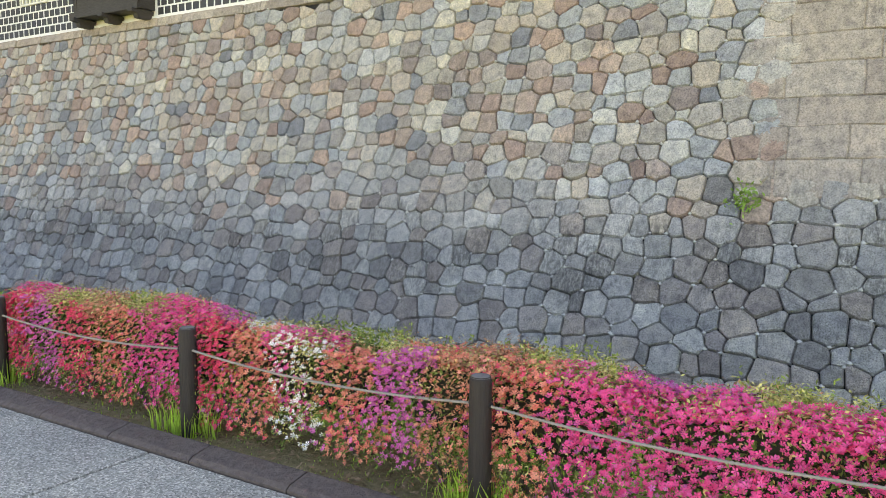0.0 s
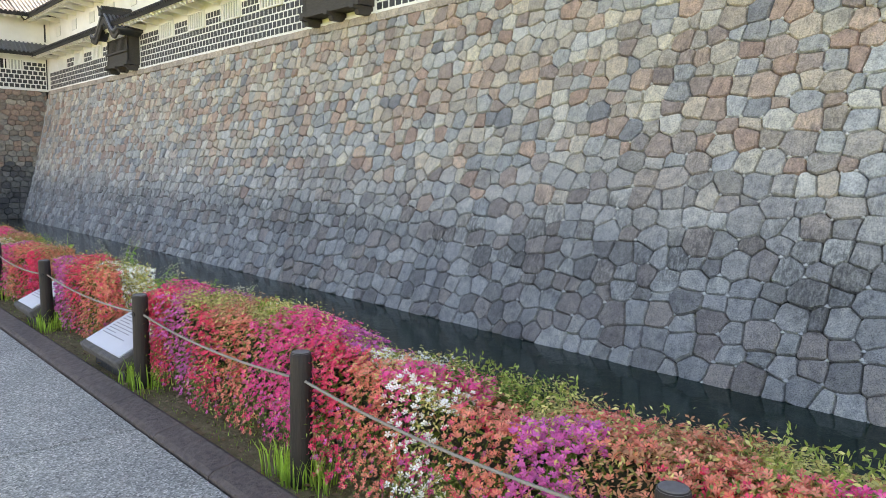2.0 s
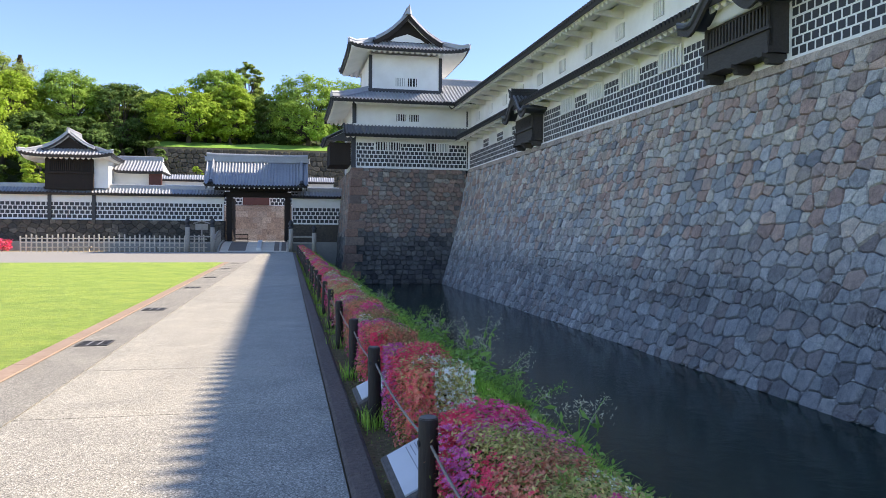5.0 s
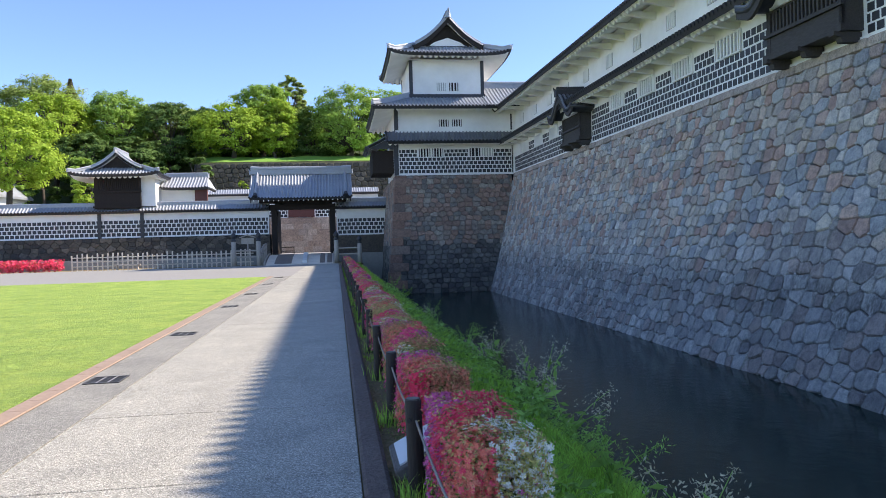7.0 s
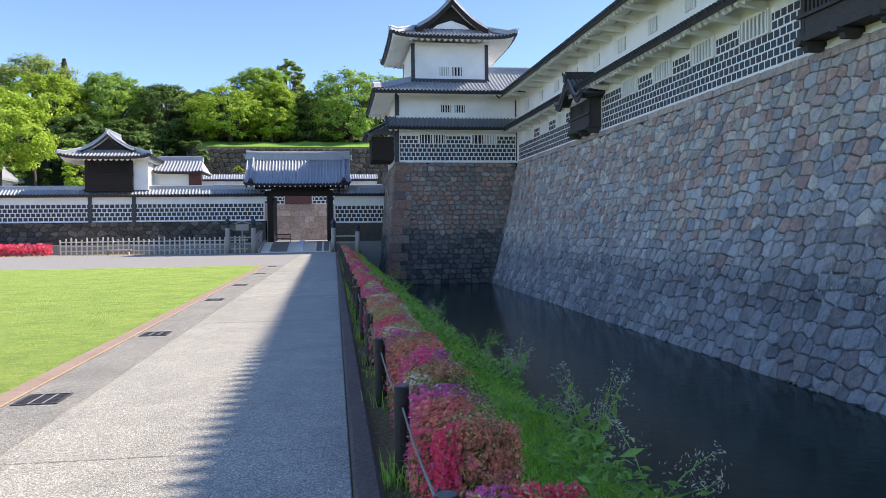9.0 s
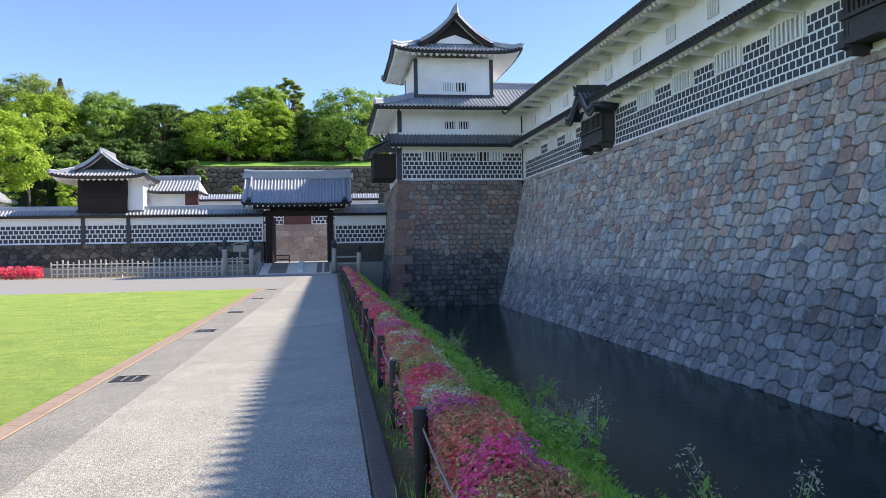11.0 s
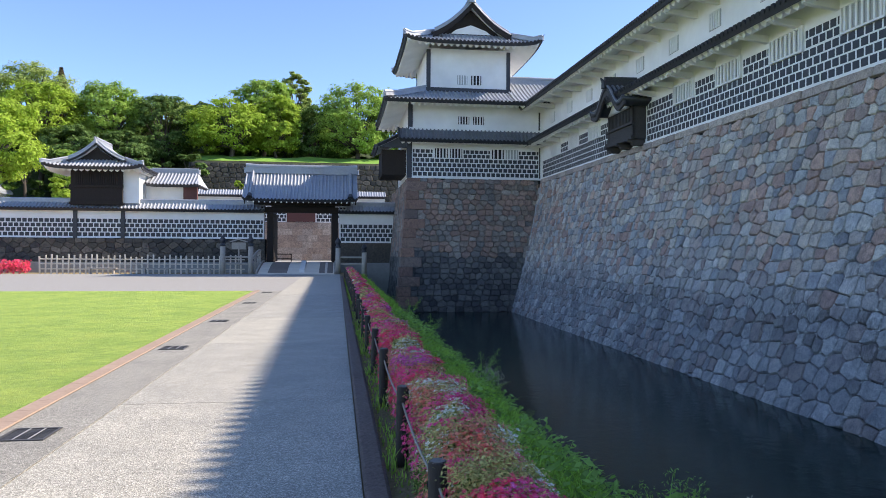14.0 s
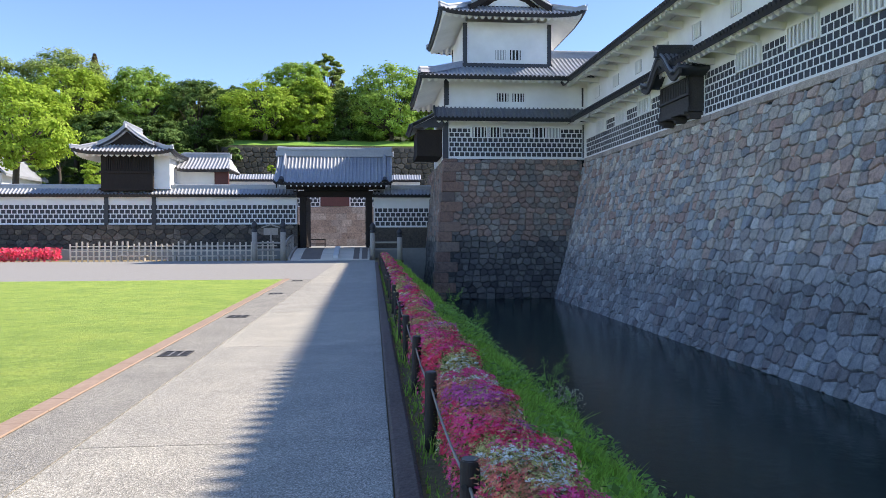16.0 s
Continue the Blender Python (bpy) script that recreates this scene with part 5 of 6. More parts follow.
LABELS = ["clipped azalea with hot pink and salmon blossoms", "clipped azalea with mixed pink, white and purple blossoms",
          "clipped azalea with crimson blossoms and fresh yellow-green leaves", "clipped azalea with faded salmon blossoms and rusty leaves"]
ylist, yy, i = [], -4.2, 0
while yy < 5.7:
    azalea(yy, min(yy + 1.3, 5.85), 7000, 0.0158, 5, LABELS[i % 4], 0.72 + 0.02 * math.sin(yy * 2.1))
    yy += 1.3
    i += 1
azalea(6.95, 8.2, 7000, 0.0158, 5, "lone rounded azalea with red blossoms between two boards", 0.72)
yy = 9.2
while yy < 64:
    step = 1.35 if yy < 25 else 2.0
    d, s, p = (5600, 0.018, 5) if yy < 19 else (3200, 0.024, 5) if yy < 25 else (1000, 0.044, 4) if yy < 36 else (500, 0.065, 3)
    azalea(yy, yy + step, d, s, p, LABELS[i % 4], 0.70 + 0.04 * math.sin(yy * 1.3))
    yy += step
    i += 1

# ---- grasses on the bed and the bank ----
grass_mat = petal_material("bank_grass_blade", (0.45, 0.70, 0.12), 0.65, 0.5)
weed_mat = petal_material("weed_leaf", (0.32, 0.52, 0.12), 0.6, 0.4)
straw_mat = petal_material("dry_seed_head", (0.60, 0.55, 0.40), 0.75, 0.3)


def bank_z(x):
    return float(np.interp(x, XS, ZS))


def blades(px, py, pz, h, w, lean):
    n = len(px)
    ang = hr.uniform(0, 2 * np.pi, n)
    la = hr.uniform(0, 2 * np.pi, n)
    d = np.stack([np.cos(ang), np.sin(ang), np.zeros(n)], 1) * w[:, None]
    b = np.stack([px, py, pz], 1)
    m = b + np.stack([np.cos(la) * lean * h * 0.3, np.sin(la) * lean * h * 0.3, h * 0.6], 1)
    t = b + np.stack([np.cos(la) * lean * h, np.sin(la) * lean * h, h], 1)
    v = np.stack([b - d, b + d, m + d * 0.7, m - d * 0.7, t], 1).reshape(-1, 3)
    k = np.arange(n) * 5
    return v.tolist(), np.stack([k, k + 1, k + 2, k + 3], 1).tolist() + np.stack([k + 3, k + 2, k + 4], 1).tolist()


def grass_field(name, label, n, x0, x1, y0, y1, h0, h1, w, material, lean=0.5):
    x, y = hr.uniform(x0, x1, n), hr.uniform(y0, y1, n)
    z = np.interp(x, XS, ZS) - 0.02
    patch = np.array([0.7 + 0.7 * noise.noise(Vector((a * 0.9, b * 0.5, 3.0))) + 0.7 * noise.noise(Vector((a * 3.1, b * 2.4, 7.0))) for a, b in zip(x, y)])
    v, f = blades(x, y, z, hr.uniform(h0, h1, n) * patch, np.full(n, w), hr.uniform(0.1, lean, n))
    tagged(new(name, raw_mesh(name, v, f, material)), label, "grass", kind="stuff")


grass_field("bank_grass", "lush green grass on the moat bank", 60000, 3.5, 5.3, 3.5, 16, 0.05, 0.2, 0.007, grass_mat, 1.1)
grass_field("bank_grass", "lush green grass on the moat bank", 56000, 3.5, 5.3, 16, 34, 0.06, 0.22, 0.010, grass_mat, 1.1)
grass_field("bank_grass", "lush green grass on the far moat bank", 24000, 3.5, 5.6, 34, 66, 0.08, 0.28, 0.02, grass_mat)
grass_field("bank_grass", "lush green grass on the moat bank", 9000, 3.5, 6.4, -4, 3.5, 0.10, 0.28, 0.006, grass_mat)
grass_field("bed_grass", "short sparse grass in the flower bed", 7000, 2.9, 3.5, -3.5, 14, 0.015, 0.06, 0.004, grass_mat)
grass_field("bed_grass", "short sparse grass in the flower bed", 7000, 2.88, 3.2, 14, 60, 0.04, 0.12, 0.01, grass_mat)
bn = 16000
bx, by = hr.uniform(3.6, 5.2, bn), 3.5 + 27 * hr.uniform(0, 1, bn) ** 1.4
keep = np.array([noise.noise(Vector((a * 1.3, b * 0.9, 12.0))) > 0.0 for a, b in zip(bx, by)])
bx, by = bx[keep], by[keep]
bp = np.stack([bx, by, np.interp(bx, XS, ZS) + hr.uniform(0.05, 0.3, len(bx))], 1)
bq = hr.normal(0, 0.45, (len(bx), 3)) + [-0.2, 0, 1]
bv, bf = leaves(bp, bq / np.linalg.norm(bq, axis=1)[:, None], hr.uniform(0.02, 0.055, len(bx)), 0.5)
tagged(new("bank_foliage", raw_mesh("bank_foliage", bv.tolist(), bf.tolist(), weed_mat)), "low broadleaf weeds in patches on the grassy bank", "weeds", kind="stuff")
for y in POSTS:
    if y < 30:
        n = 170 if y < 12 else 60
        r = hr.normal(0, 1, (n, 2)) * [0.07, 0.12]
        v, f = blades(FX + 0.02 + r[:, 0], y + 0.04 + r[:, 1], np.full(n, -0.02), hr.uniform(0.1, 0.24, n), np.full(n, 0.005), hr.uniform(0.1, 0.5, n))
        tagged(new("grass_tuft", raw_mesh("grass_tuft", v, f, grass_mat)), "bright green grass tuft at a fence post foot", "grass", "grass tufts", "stuff")


lit = 2600
lp = np.stack([hr.uniform(2.88, 3.3, lit), hr.uniform(-3, 12, lit), np.full(lit, 0.012)], 1)
lq = hr.normal(0, 0.25, (lit, 3)) + [0, 0, 1]
lv, lf = leaves(lp, lq / np.linalg.norm(lq, axis=1)[:, None], 0.018 * hr.uniform(0.5, 1.3, lit), 0.5)
tagged(new("leaf_litter", raw_mesh("leaf_litter", lv.tolist(), lf.tolist(), petal_material("dry_leaf_litter", (0.36, 0.24, 0.14), 0.4, 0.1))), "dry brown leaf litter on the flower bed", "leaf litter", kind="stuff")


def weed(x, y, h, seed, dry=True):
    """A tall bank weed: stalks with narrow leaves and feathery seed heads."""
    rr = random.Random(seed)
    z = bank_z(x)
    ob = thing("bank_weed", "tall green bank weed with pale feathery seed heads" if dry else "leafy green weed on the moat bank", "weed", "bank weeds", pose(x, y, z))
    stalks, lp, ln, hp, hn = Geo(), [], [], [], []
    for _ in range(rr.randint(3, 5)):
        dx, dy = rr.uniform(-0.35, 0.35), rr.uniform(-0.35, 0.35)
        hh = h * rr.uniform(0.65, 1.1)
        pts = [Vector((dx * k * k, dy * k * k, hh * k)) for k in (0, 0.35, 0.7, 1.0)]
        stalks.tube(pts, [0.008, 0.006, 0.004, 0.002], 5)
        for k in range(int(16 * h)):
            f = rr.uniform(0.1, 0.85)
            lp.append((dx * f * f + rr.uniform(-0.06, 0.06), dy * f * f + rr.uniform(-0.06, 0.06), hh * f))
            ln.append((rr.gauss(0, 1), rr.gauss(0, 1), rr.gauss(0.6, 0.6)))
        for k in range(80):
            f = rr.uniform(0.68, 1.05)
            s = 0.10 * (1.08 - f) * 2.2 + 0.01
            hp.append((dx * f * f + rr.gauss(0, s), dy * f * f + rr.gauss(0, s), hh * f + rr.gauss(0, 0.02)))
            hn.append((rr.gauss(0, 1), rr.gauss(0, 1), rr.gauss(0, 1)))
    part("stalk_work", stalks, weed_mat, ob, kind="stuff")
    for nm, p, q, s, m in (("weed_leaves", lp, ln, 0.07, weed_mat), ("seed_plume", hp, hn, 0.017, straw_mat if dry else weed_mat)):
        q = np.array(q)
        v, f = leaves(np.array(p), q / np.linalg.norm(q, axis=1)[:, None], np.full(len(p), s) * hr.uniform(0.6, 1.3, len(p)), 0.3)
        part(nm, raw_mesh(nm, v.tolist(), f.tolist(), m), m, ob, kind="stuff")


for i, (x, y, h, dry) in enumerate([(4.55, 10.9, 0.75, True), (4.75, 11.6, 0.85, True), (4.9, 12.4, 0.6, False), (4.4, 9.5, 0.55, True), (4.6, 13.6, 0.7, True), (5.05, 15.9, 1.05, True), (5.2, 16.5, 1.0, True), (4.85, 15.2, 0.7, True),
                                    (4.6, 15.6, 0.6, False), (5.2, 20.5, 0.6, False), (5.1, 24.3, 0.9, False), (5.4, 25.4, 0.8, False), (4.9, 30.5, 0.7, False), (4.3, 8.2, 0.4, False), (4.3, 7.0, 0.45, True), (4.9, 36.0, 0.8, False), (4.8, 21.6, 0.7, True), (5.6, 45.0, 1.0, False)]):
    weed(x, y, h, 40 + i, dry)


# ---- gate court beyond the moat ----
GY = 79.0
base_w = Geo().box(-75, -3.9, GY - 0.45, GY + 1.2, -0.5, 2.88)
wall_gate_base = structure("wall_gate_base", base_w, joint_mat, "low dark stone base under the white court wall", "stone wall")
gs = Geo()
for (cu, cv), poly in courses(-48, -3.9, 0, 2.9, 0.42, 0.5, 1.1, 0.12, 21, 0.05):
    vs, fs = stone_shape(poly, 0.006, 0.03, rng, 0.12)
    gs.add([(u, GY - 0.45 - 0.05 - d, v) for u, v, d in vs], fs)
part("wall_stones", gs, court_stone, wall_gate_base, kind="stuff")
ground_court = structure("court_ground", Geo().box(-75, 7.0, 76.5, 130, -5.0, 0.82), ground_mat, "raised gravel ground behind the gate", "ground")
structure("ditch_bank", Geo().add([(-75, 71.2, -0.05), (4.9, 71.2, -0.05), (4.9, 78.7, -0.9), (-75, 78.7, -0.9)], [(0, 1, 2, 3)]), earth_mat, "earth ditch in front of the court wall", "ground")


def court_wall(name, x0, x1, z0, splits, label):
    """A white plaster wall with black tile facing and its own little tiled roof."""
    w = structure(name, Geo().box(x0, x1, GY - 0.2, GY + 0.35, z0, 5.45), plaster, label, "wall")
    f = pose(0, GY - 0.2, 0)
    for a, b in zip(splits, splits[1:]):
        namako(w, f, a + 0.1, b - 0.1, z0 + 0.12, z0 + 1.7, 0.44, 0.395)
    for x in splits[1:-1]:
        part("wall_post", Geo().box(x - 0.16, x + 0.16, GY - 0.3, GY - 0.18, z0, 5.5), lead_dark, w, "dark wall post")
    part("base_moulding", Geo().box(x0, x1, GY - 0.27, GY - 0.18, z0, z0 + 0.1), plaster, w)
    roof_parts("wall_roof", [Roof((x0, GY - 0.75, 5.42), (x1, GY - 0.75, 5.42), (x1, GY + 0.08, 6.0), (x0, GY + 0.08, 6.0), 0.02, 0, 0.3, 0.07),
                             Roof((x1, GY + 0.9, 5.42), (x0, GY + 0.9, 5.42), (x0, GY + 0.08, 6.0), (x1, GY + 0.08, 6.0), 0.02, 0, 0.3, 0.07)], w, rafters=False)
    ridge(w, [(x0, GY + 0.08, 5.95), (x1, GY + 0.08, 5.95)], 0.26, 0.3, False)
    return w


court_wall("wall_court_west", -75, -4.0, 2.88, [-75, -48, -40, -32, -19.85, -15.95, -4.0], "white court wall faced with black tiles under a tiled coping")
structure("wall_court_east", Geo().box(2.6, 7.9, GY - 0.45, GY + 1.2, -0.5, 2.6), court_stone, "short dark stone base beside the gate", "stone wall")
court_wall("wall_court_corner", 2.6, 7.75, 2.6, [2.6, 7.75], "short white wall faced with black tiles between gate and tower")

# gate
gate = thing("castle_gate", "dark timber castle gate under a tall grey tiled roof, doors open", "gate")
for x in (-3.75, 1.95):
    part("gate_post", Geo().box(x, x + 0.55, GY - 0.35, GY + 0.25, 0.7, 5.8, 0.03), timber, gate, "massive dark timber post")
for x in (-3.6, 2.1):
    part("rear_post", Geo().box(x, x + 0.35, GY + 2.4, GY + 2.75, 0.7, 4.9, 0.03), timber, gate)
part("lintel", Geo().box(-4.4, 3.2, GY - 0.4, GY + 0.25, 5.25, 5.75, 0.03), timber, gate, "heavy dark lintel")
part("upper_beam", Geo().box(-4.9, 3.6, GY - 0.3, GY + 0.2, 5.95, 6.3, 0.03), timber, gate)
part("transom", Geo().box(-3.4, 2.2, GY - 0.1, GY + 0.1, 5.75, 6.0), recess_mat, gate)
for x, a in ((-3.25, -82), (2.05, 82)):
    leaf = part("gate_door", Geo().box(0, 2.5, -0.06, 0.06, 0.9, 5.2) if x < 0 else Geo().box(-2.5, 0, -0.06, 0.06, 0.9, 5.2), timber, gate, "open dark timber door leaf")
    leaf.matrix_local = pose(x, GY + 0.2, 0, 0, 0, 87 if x < 0 else -87)
    for k in range(5):
        b = part("door_batten", Geo().box(0, 2.5, -0.1, -0.06, 1.1 + 0.95 * k, 1.22 + 0.95 * k) if x < 0 else Geo().box(-2.5, 0, -0.1, -0.06, 1.1 + 0.95 * k, 1.22 + 0.95 * k), timber, leaf)
RX0, RX1 = -5.55, 4.1
roof_parts("gate_roof", [Roof((RX0, GY - 2.9, 6.25), (RX1, GY - 2.9, 6.25), (RX1, GY + 0.2, 8.85), (RX0, GY + 0.2, 8.85), 0.12, 0.12),
                         Roof((RX1, GY + 3.3, 6.25), (RX0, GY + 3.3, 6.25), (RX0, GY + 0.2, 8.85), (RX1, GY + 0.2, 8.85), 0.12, 0.12)], gate, rafters=False, under=timber)
ridge(gate, [(RX0 - 0.1, GY + 0.2, 8.9), (RX0 + 1, GY + 0.2, 8.82), (RX1 - 1, GY + 0.2, 8.82), (RX1 + 0.1, GY + 0.2, 8.9)], 0.5, 0.62, True, None, 0.42)
for x in (RX0 + 0.55, RX1 - 0.55):
    pts = [(x, GY - 2.75 + 2.9 * k, 6.36 + 2.5 * k - 0.12 * math.sin(math.pi * k)) for k in (0, 0.25, 0.5, 0.75, 1.0)]
    ridge(gate, pts, 0.3, 0.24, False)
    part("roof_knob", Geo().tube([(x, GY - 2.95, 6.4), (x, GY - 2.7, 6.75)], [0.28, 0.16], 8), lead_dark, gate)
tipm = Geo().box(-0.055, 0.055, GY - 2.8, GY - 2.72, -0.02, 0.12).mesh("rafter_tip", plaster)
for k in range(20):
    ob = part("rafter_tip", tipm, plaster, gate)
    ob.location = (RX0 + 0.4 + (RX1 - RX0 - 0.8) * k / 19, 0, 6.0)
for x in (RX0 + 0.1, RX1 - 0.15):
    part("gable_board", Geo().prism([(GY - 2.8, 6.2), (GY + 0.2, 8.75), (GY + 3.2, 6.2), (GY + 3.2, 5.85), (GY + 0.2, 8.3), (GY - 2.8, 5.85)], "x", x, x + 0.08), timber, gate)

# bridge
deck_mat = simple("pale_worn_bridge_timber", (0.72, 0.62, 0.49), (0.86, 0.78, 0.65), 6, 0.85, 0.3, stretch=(0.4, 4, 1))
bridge = thing("bridge", "short arched timber bridge with pale worn planks and railings", "bridge")
bx0, bx1 = -3.75, 2.2


def deck_z(y):
    k = (y - 70.9) / 6.6
    return 0.02 + 0.84 * math.sin(min(1, max(0, k)) * math.pi / 2)


npl = 30
plank_me = Geo().box(bx0, bx1, 0.006, 0.215, -0.1, 0.0, 0.008).mesh("plank", deck_mat)
for k in range(npl):
    y = 70.9 + 0.22 * k
    p = part("plank", plank_me, deck_mat, bridge)
    p.matrix_local = pose(0, y, deck_z(y), math.degrees(math.atan2(deck_z(y + 0.22) - deck_z(y), 0.22)), 0, 0)
part("girder", Geo().box(bx0 + 0.1, bx1 - 0.1, 71.0, 77.5, -0.6, -0.12), timber, bridge)
for x in (-4.2, 2.45):
    pts_top = [(x, y, deck_z(y) + 1.05) for y in np.linspace(71.6, 77.6, 9)]
    pts_mid = [(x, y, deck_z(y) + 0.6) for y in np.linspace(71.6, 77.6, 9)]
    part("handrail", Geo().tube(pts_top, 0.09, 8), timber_pale, bridge, "pale weathered handrail")
    part("mid_rail", Geo().tube(pts_mid, 0.06, 8), timber_pale, bridge)
    for y in (73.4, 75.4, 77.2):
        part("rail_post", Geo().box(x - 0.08, x + 0.08, y - 0.08, y + 0.08, deck_z(y) - 0.3, deck_z(y) + 1.05), timber_pale, bridge)
    part("deck_edge", Geo().prism([(y, deck_z(y) + 0.16) for y in np.linspace(71, 77.4, 9)] + [(y, deck_z(y) - 0.25) for y in np.linspace(77.4, 71, 9)], "x", x - 0.06 + (0.35 if x < 0 else -0.2), x + 0.06 + (0.35 if x < 0 else -0.2)), timber_pale, bridge)
# shadow bands along the deck, laid on the planks as dark strips
deck_shadow_mat = simple("bridge_deck_shadow", (0.20, 0.155, 0.125), (0.30, 0.24, 0.195), 8, 0.85, 0.3)
for xa, xb_ in ((-3.0, -1.5), (1.0, 1.45), (1.65, 2.1)):
    rg = Geo()
    for k in range(16):
        ya, yb = 71.2 + 0.4 * k, 71.2 + 0.4 * (k + 1)
        rg.add([(xa, ya, deck_z(ya) + 0.02), (xb_, ya, deck_z(ya) + 0.02), (xb_, yb, deck_z(yb) + 0.02), (xa, yb, deck_z(yb) + 0.02)], [(0, 1, 2, 3)])
    part("dark_runner", rg, deck_shadow_mat, bridge, "dark shadow strip along the deck")
part("ramp_rail", Geo().prism([(71.4, deck_z(71.4) + 0.0), (75.5, deck_z(75.5)), (75.5, deck_z(75.5) + 0.28), (71.4, deck_z(71.4) + 0.24)], "x", -0.55, -0.15), plaster_warm, bridge, "pale low kerb on the deck")


def bollard(x, y, z, h):
    """A bridge post with an onion-shaped dark metal cap."""
    b = thing("bridge_post", "weathered timber bridge post with a dark onion-shaped cap", "post", "bridge posts", pose(x, y, z))
    part("shaft", Geo().tube([(0, 0, 0), (0, 0, h * 0.72)], [0.21, 0.2], 12), timber_pale, b, "", True)
    prof = [(0.72, 0.22), (0.76, 0.23), (0.77, 0.17), (0.82, 0.15), (0.83, 0.21), (0.88, 0.24), (0.93, 0.18), (0.97, 0.08), (1.0, 0.01)]
    part("cap", Geo().tube([(0, 0, h * k) for k, _ in prof], [r for _, r in prof], 12), lead_dark, b, "dark metal onion cap", True)
    return b


for x, h in ((-6.5, 3.1), (-4.35, 3.1), (2.5, 3.0), (4.6, 2.5)):
    bollard(x, 71.6, -0.05, h)
tagged(new("sleeve_rail", Geo().tube([(2.5, 71.6, 1.35), (4.6, 71.6, 1.35)], 0.07, 8).tube([(2.5, 71.6, 0.8), (4.6, 71.6, 0.8)], 0.06, 8).mesh("sleeve_rail", timber_pale)), "grey timber rails between two bridge posts", "railing")
tagged(new("sleeve_rail", Geo().tube([(-6.5, 71.6, 1.35), (-4.35, 71.6, 1.35)], 0.07, 8).tube([(-6.5, 71.6, 0.8), (-4.35, 71.6, 0.8)], 0.06, 8).mesh("sleeve_rail", timber_pale)), "grey timber rails between two bridge posts", "railing")

notice = thing("notice_board", "small roofed wooden notice board on a post beside the bridge", "notice board", m=pose(-5.4, 72.6, 0))
part("post", Geo().box(-0.06, 0.06, -0.06, 0.06, -0.1, 2.2), timber_pale, notice)
part("board", Geo().box(-0.55, 0.55, -0.04, 0.04, 1.95, 2.5), timber_pale, notice)
part("hood", Geo().prism([(-0.7, 2.5), (0, 2.72), (0.7, 2.5), (0.7, 2.58), (0, 2.82), (-0.7, 2.58)], "y", -0.16, 0.16), timber_pale, notice)

# picket fence along the ditch
bamboo = simple("weathered_grey_bamboo", (0.62, 0.53, 0.41), (0.82, 0.74, 0.60), 20, 0.7, 0.3)
fence = thing("picket_fence", "weathered pale picket fence with three rails along the ditch", "fence", m=pose(0, 72.4, 0))
fx0, fx1 = -20.3, -4.9
for z in (0.35, 0.75, 1.12):
    part("rail", Geo().tube([(fx0, 0, z), (fx1, 0, z)], 0.05, 6), bamboo, fence)
pk = [Geo().box(-0.06, 0.06, -0.09, -0.03, -0.05, h, 0.01).mesh("picket", bamboo) for h in (1.32, 1.42, 1.5)]
fr = random.Random(2)
x = fx0
while x < fx1:
    ob = part("picket", pk[fr.randrange(3)], bamboo, fence)
    ob.matrix_local = pose(x, 0, 0, 0, fr.uniform(-1.5, 1.5), 0)
    x += 0.42
far_azalea_y = 72.3
for k in range(4):
    x0 = -32 + 2.75 * k
    n = 500
    ob = thing("azalea_bush", "low red azalea bush at the far edge of the forecourt", "azalea", "far azalea hedge", pose(x0 + 1.3, far_azalea_y, 0))
    p = np.stack([hr.uniform(-1.4, 1.4, n), hr.uniform(-0.6, 0.5, n), np.abs(hr.normal(0.55, 0.25, n)).clip(0.02, 1.0)], 1)
    q = hr.normal(0, 1, (n, 3)) + [0, -0.6, 0.8]
    q /= np.linalg.norm(q, axis=1)[:, None]
    v, f = flowers(p, q, 0.12 * hr.uniform(0.7, 1.2, n), 3)
    part("red_blossoms", raw_mesh("red_blossoms", v.tolist(), f.tolist(), PETALS["red"]), PETALS["red"], ob, kind="stuff")
    v, f = leaves(p[:250] * 0.95, q[:250], np.full(250, 0.12))
    part("green_leaves", raw_mesh("green_leaves", v.tolist(), f.tolist(), PETALS["leaf"]), PETALS["leaf"], ob, kind="stuff")


def bench(x, y):
    b = thing("bench", "plain grey wooden bench on the forecourt before the fence", "bench", "forecourt benches", pose(x, y, 0))
    part("seat", Geo().box(-1.1, 1.1, -0.2, 0.2, 0.4, 0.47, 0.01), timber_pale, b)
    for dx in (-0.85, 0.85):
        part("leg", Geo().box(dx - 0.06, dx + 0.06, -0.17, 0.17, 0, 0.4), timber_pale, b)


for x in (-15.5, -11.5, -8.3):
    bench(x, 71.5)

# inner court seen through the gate
inner = structure("wall_inner_court", Geo().box(-12, 12, 95, 96.5, 0.6, 5.05), simple("pink_beige_stone", (0.33, 0.26, 0.22), (0.42, 0.34, 0.29), 2.0, 0.85, 0.2), "pinkish dressed stone wall of the inner court", "stone wall")
ib = Geo()
for r in range(6):
    for c in range(14):
        u = -8 + c * 1.1 + (0.55 if r % 2 else 0)
        ib.box(u + 0.012, u + 1.088, 94.96, 95.02, 0.85 + r * 0.7, 1.53 + r * 0.7, 0.01)
part("court_stones", ib, stone_material("pink_court_block", [(0, (0.36, 0.27, 0.22)), (0.5, (0.42, 0.34, 0.29)), (1, (0.32, 0.27, 0.24))], False, 12, 0.2, 0.2), inner, kind="stuff")
inner_gate = structure("wall_inner_upper", Geo().box(-12, 12, 95.1, 96.2, 5.05, 7.4), plaster, "white tiled upper wall of the inner gate", "wall")
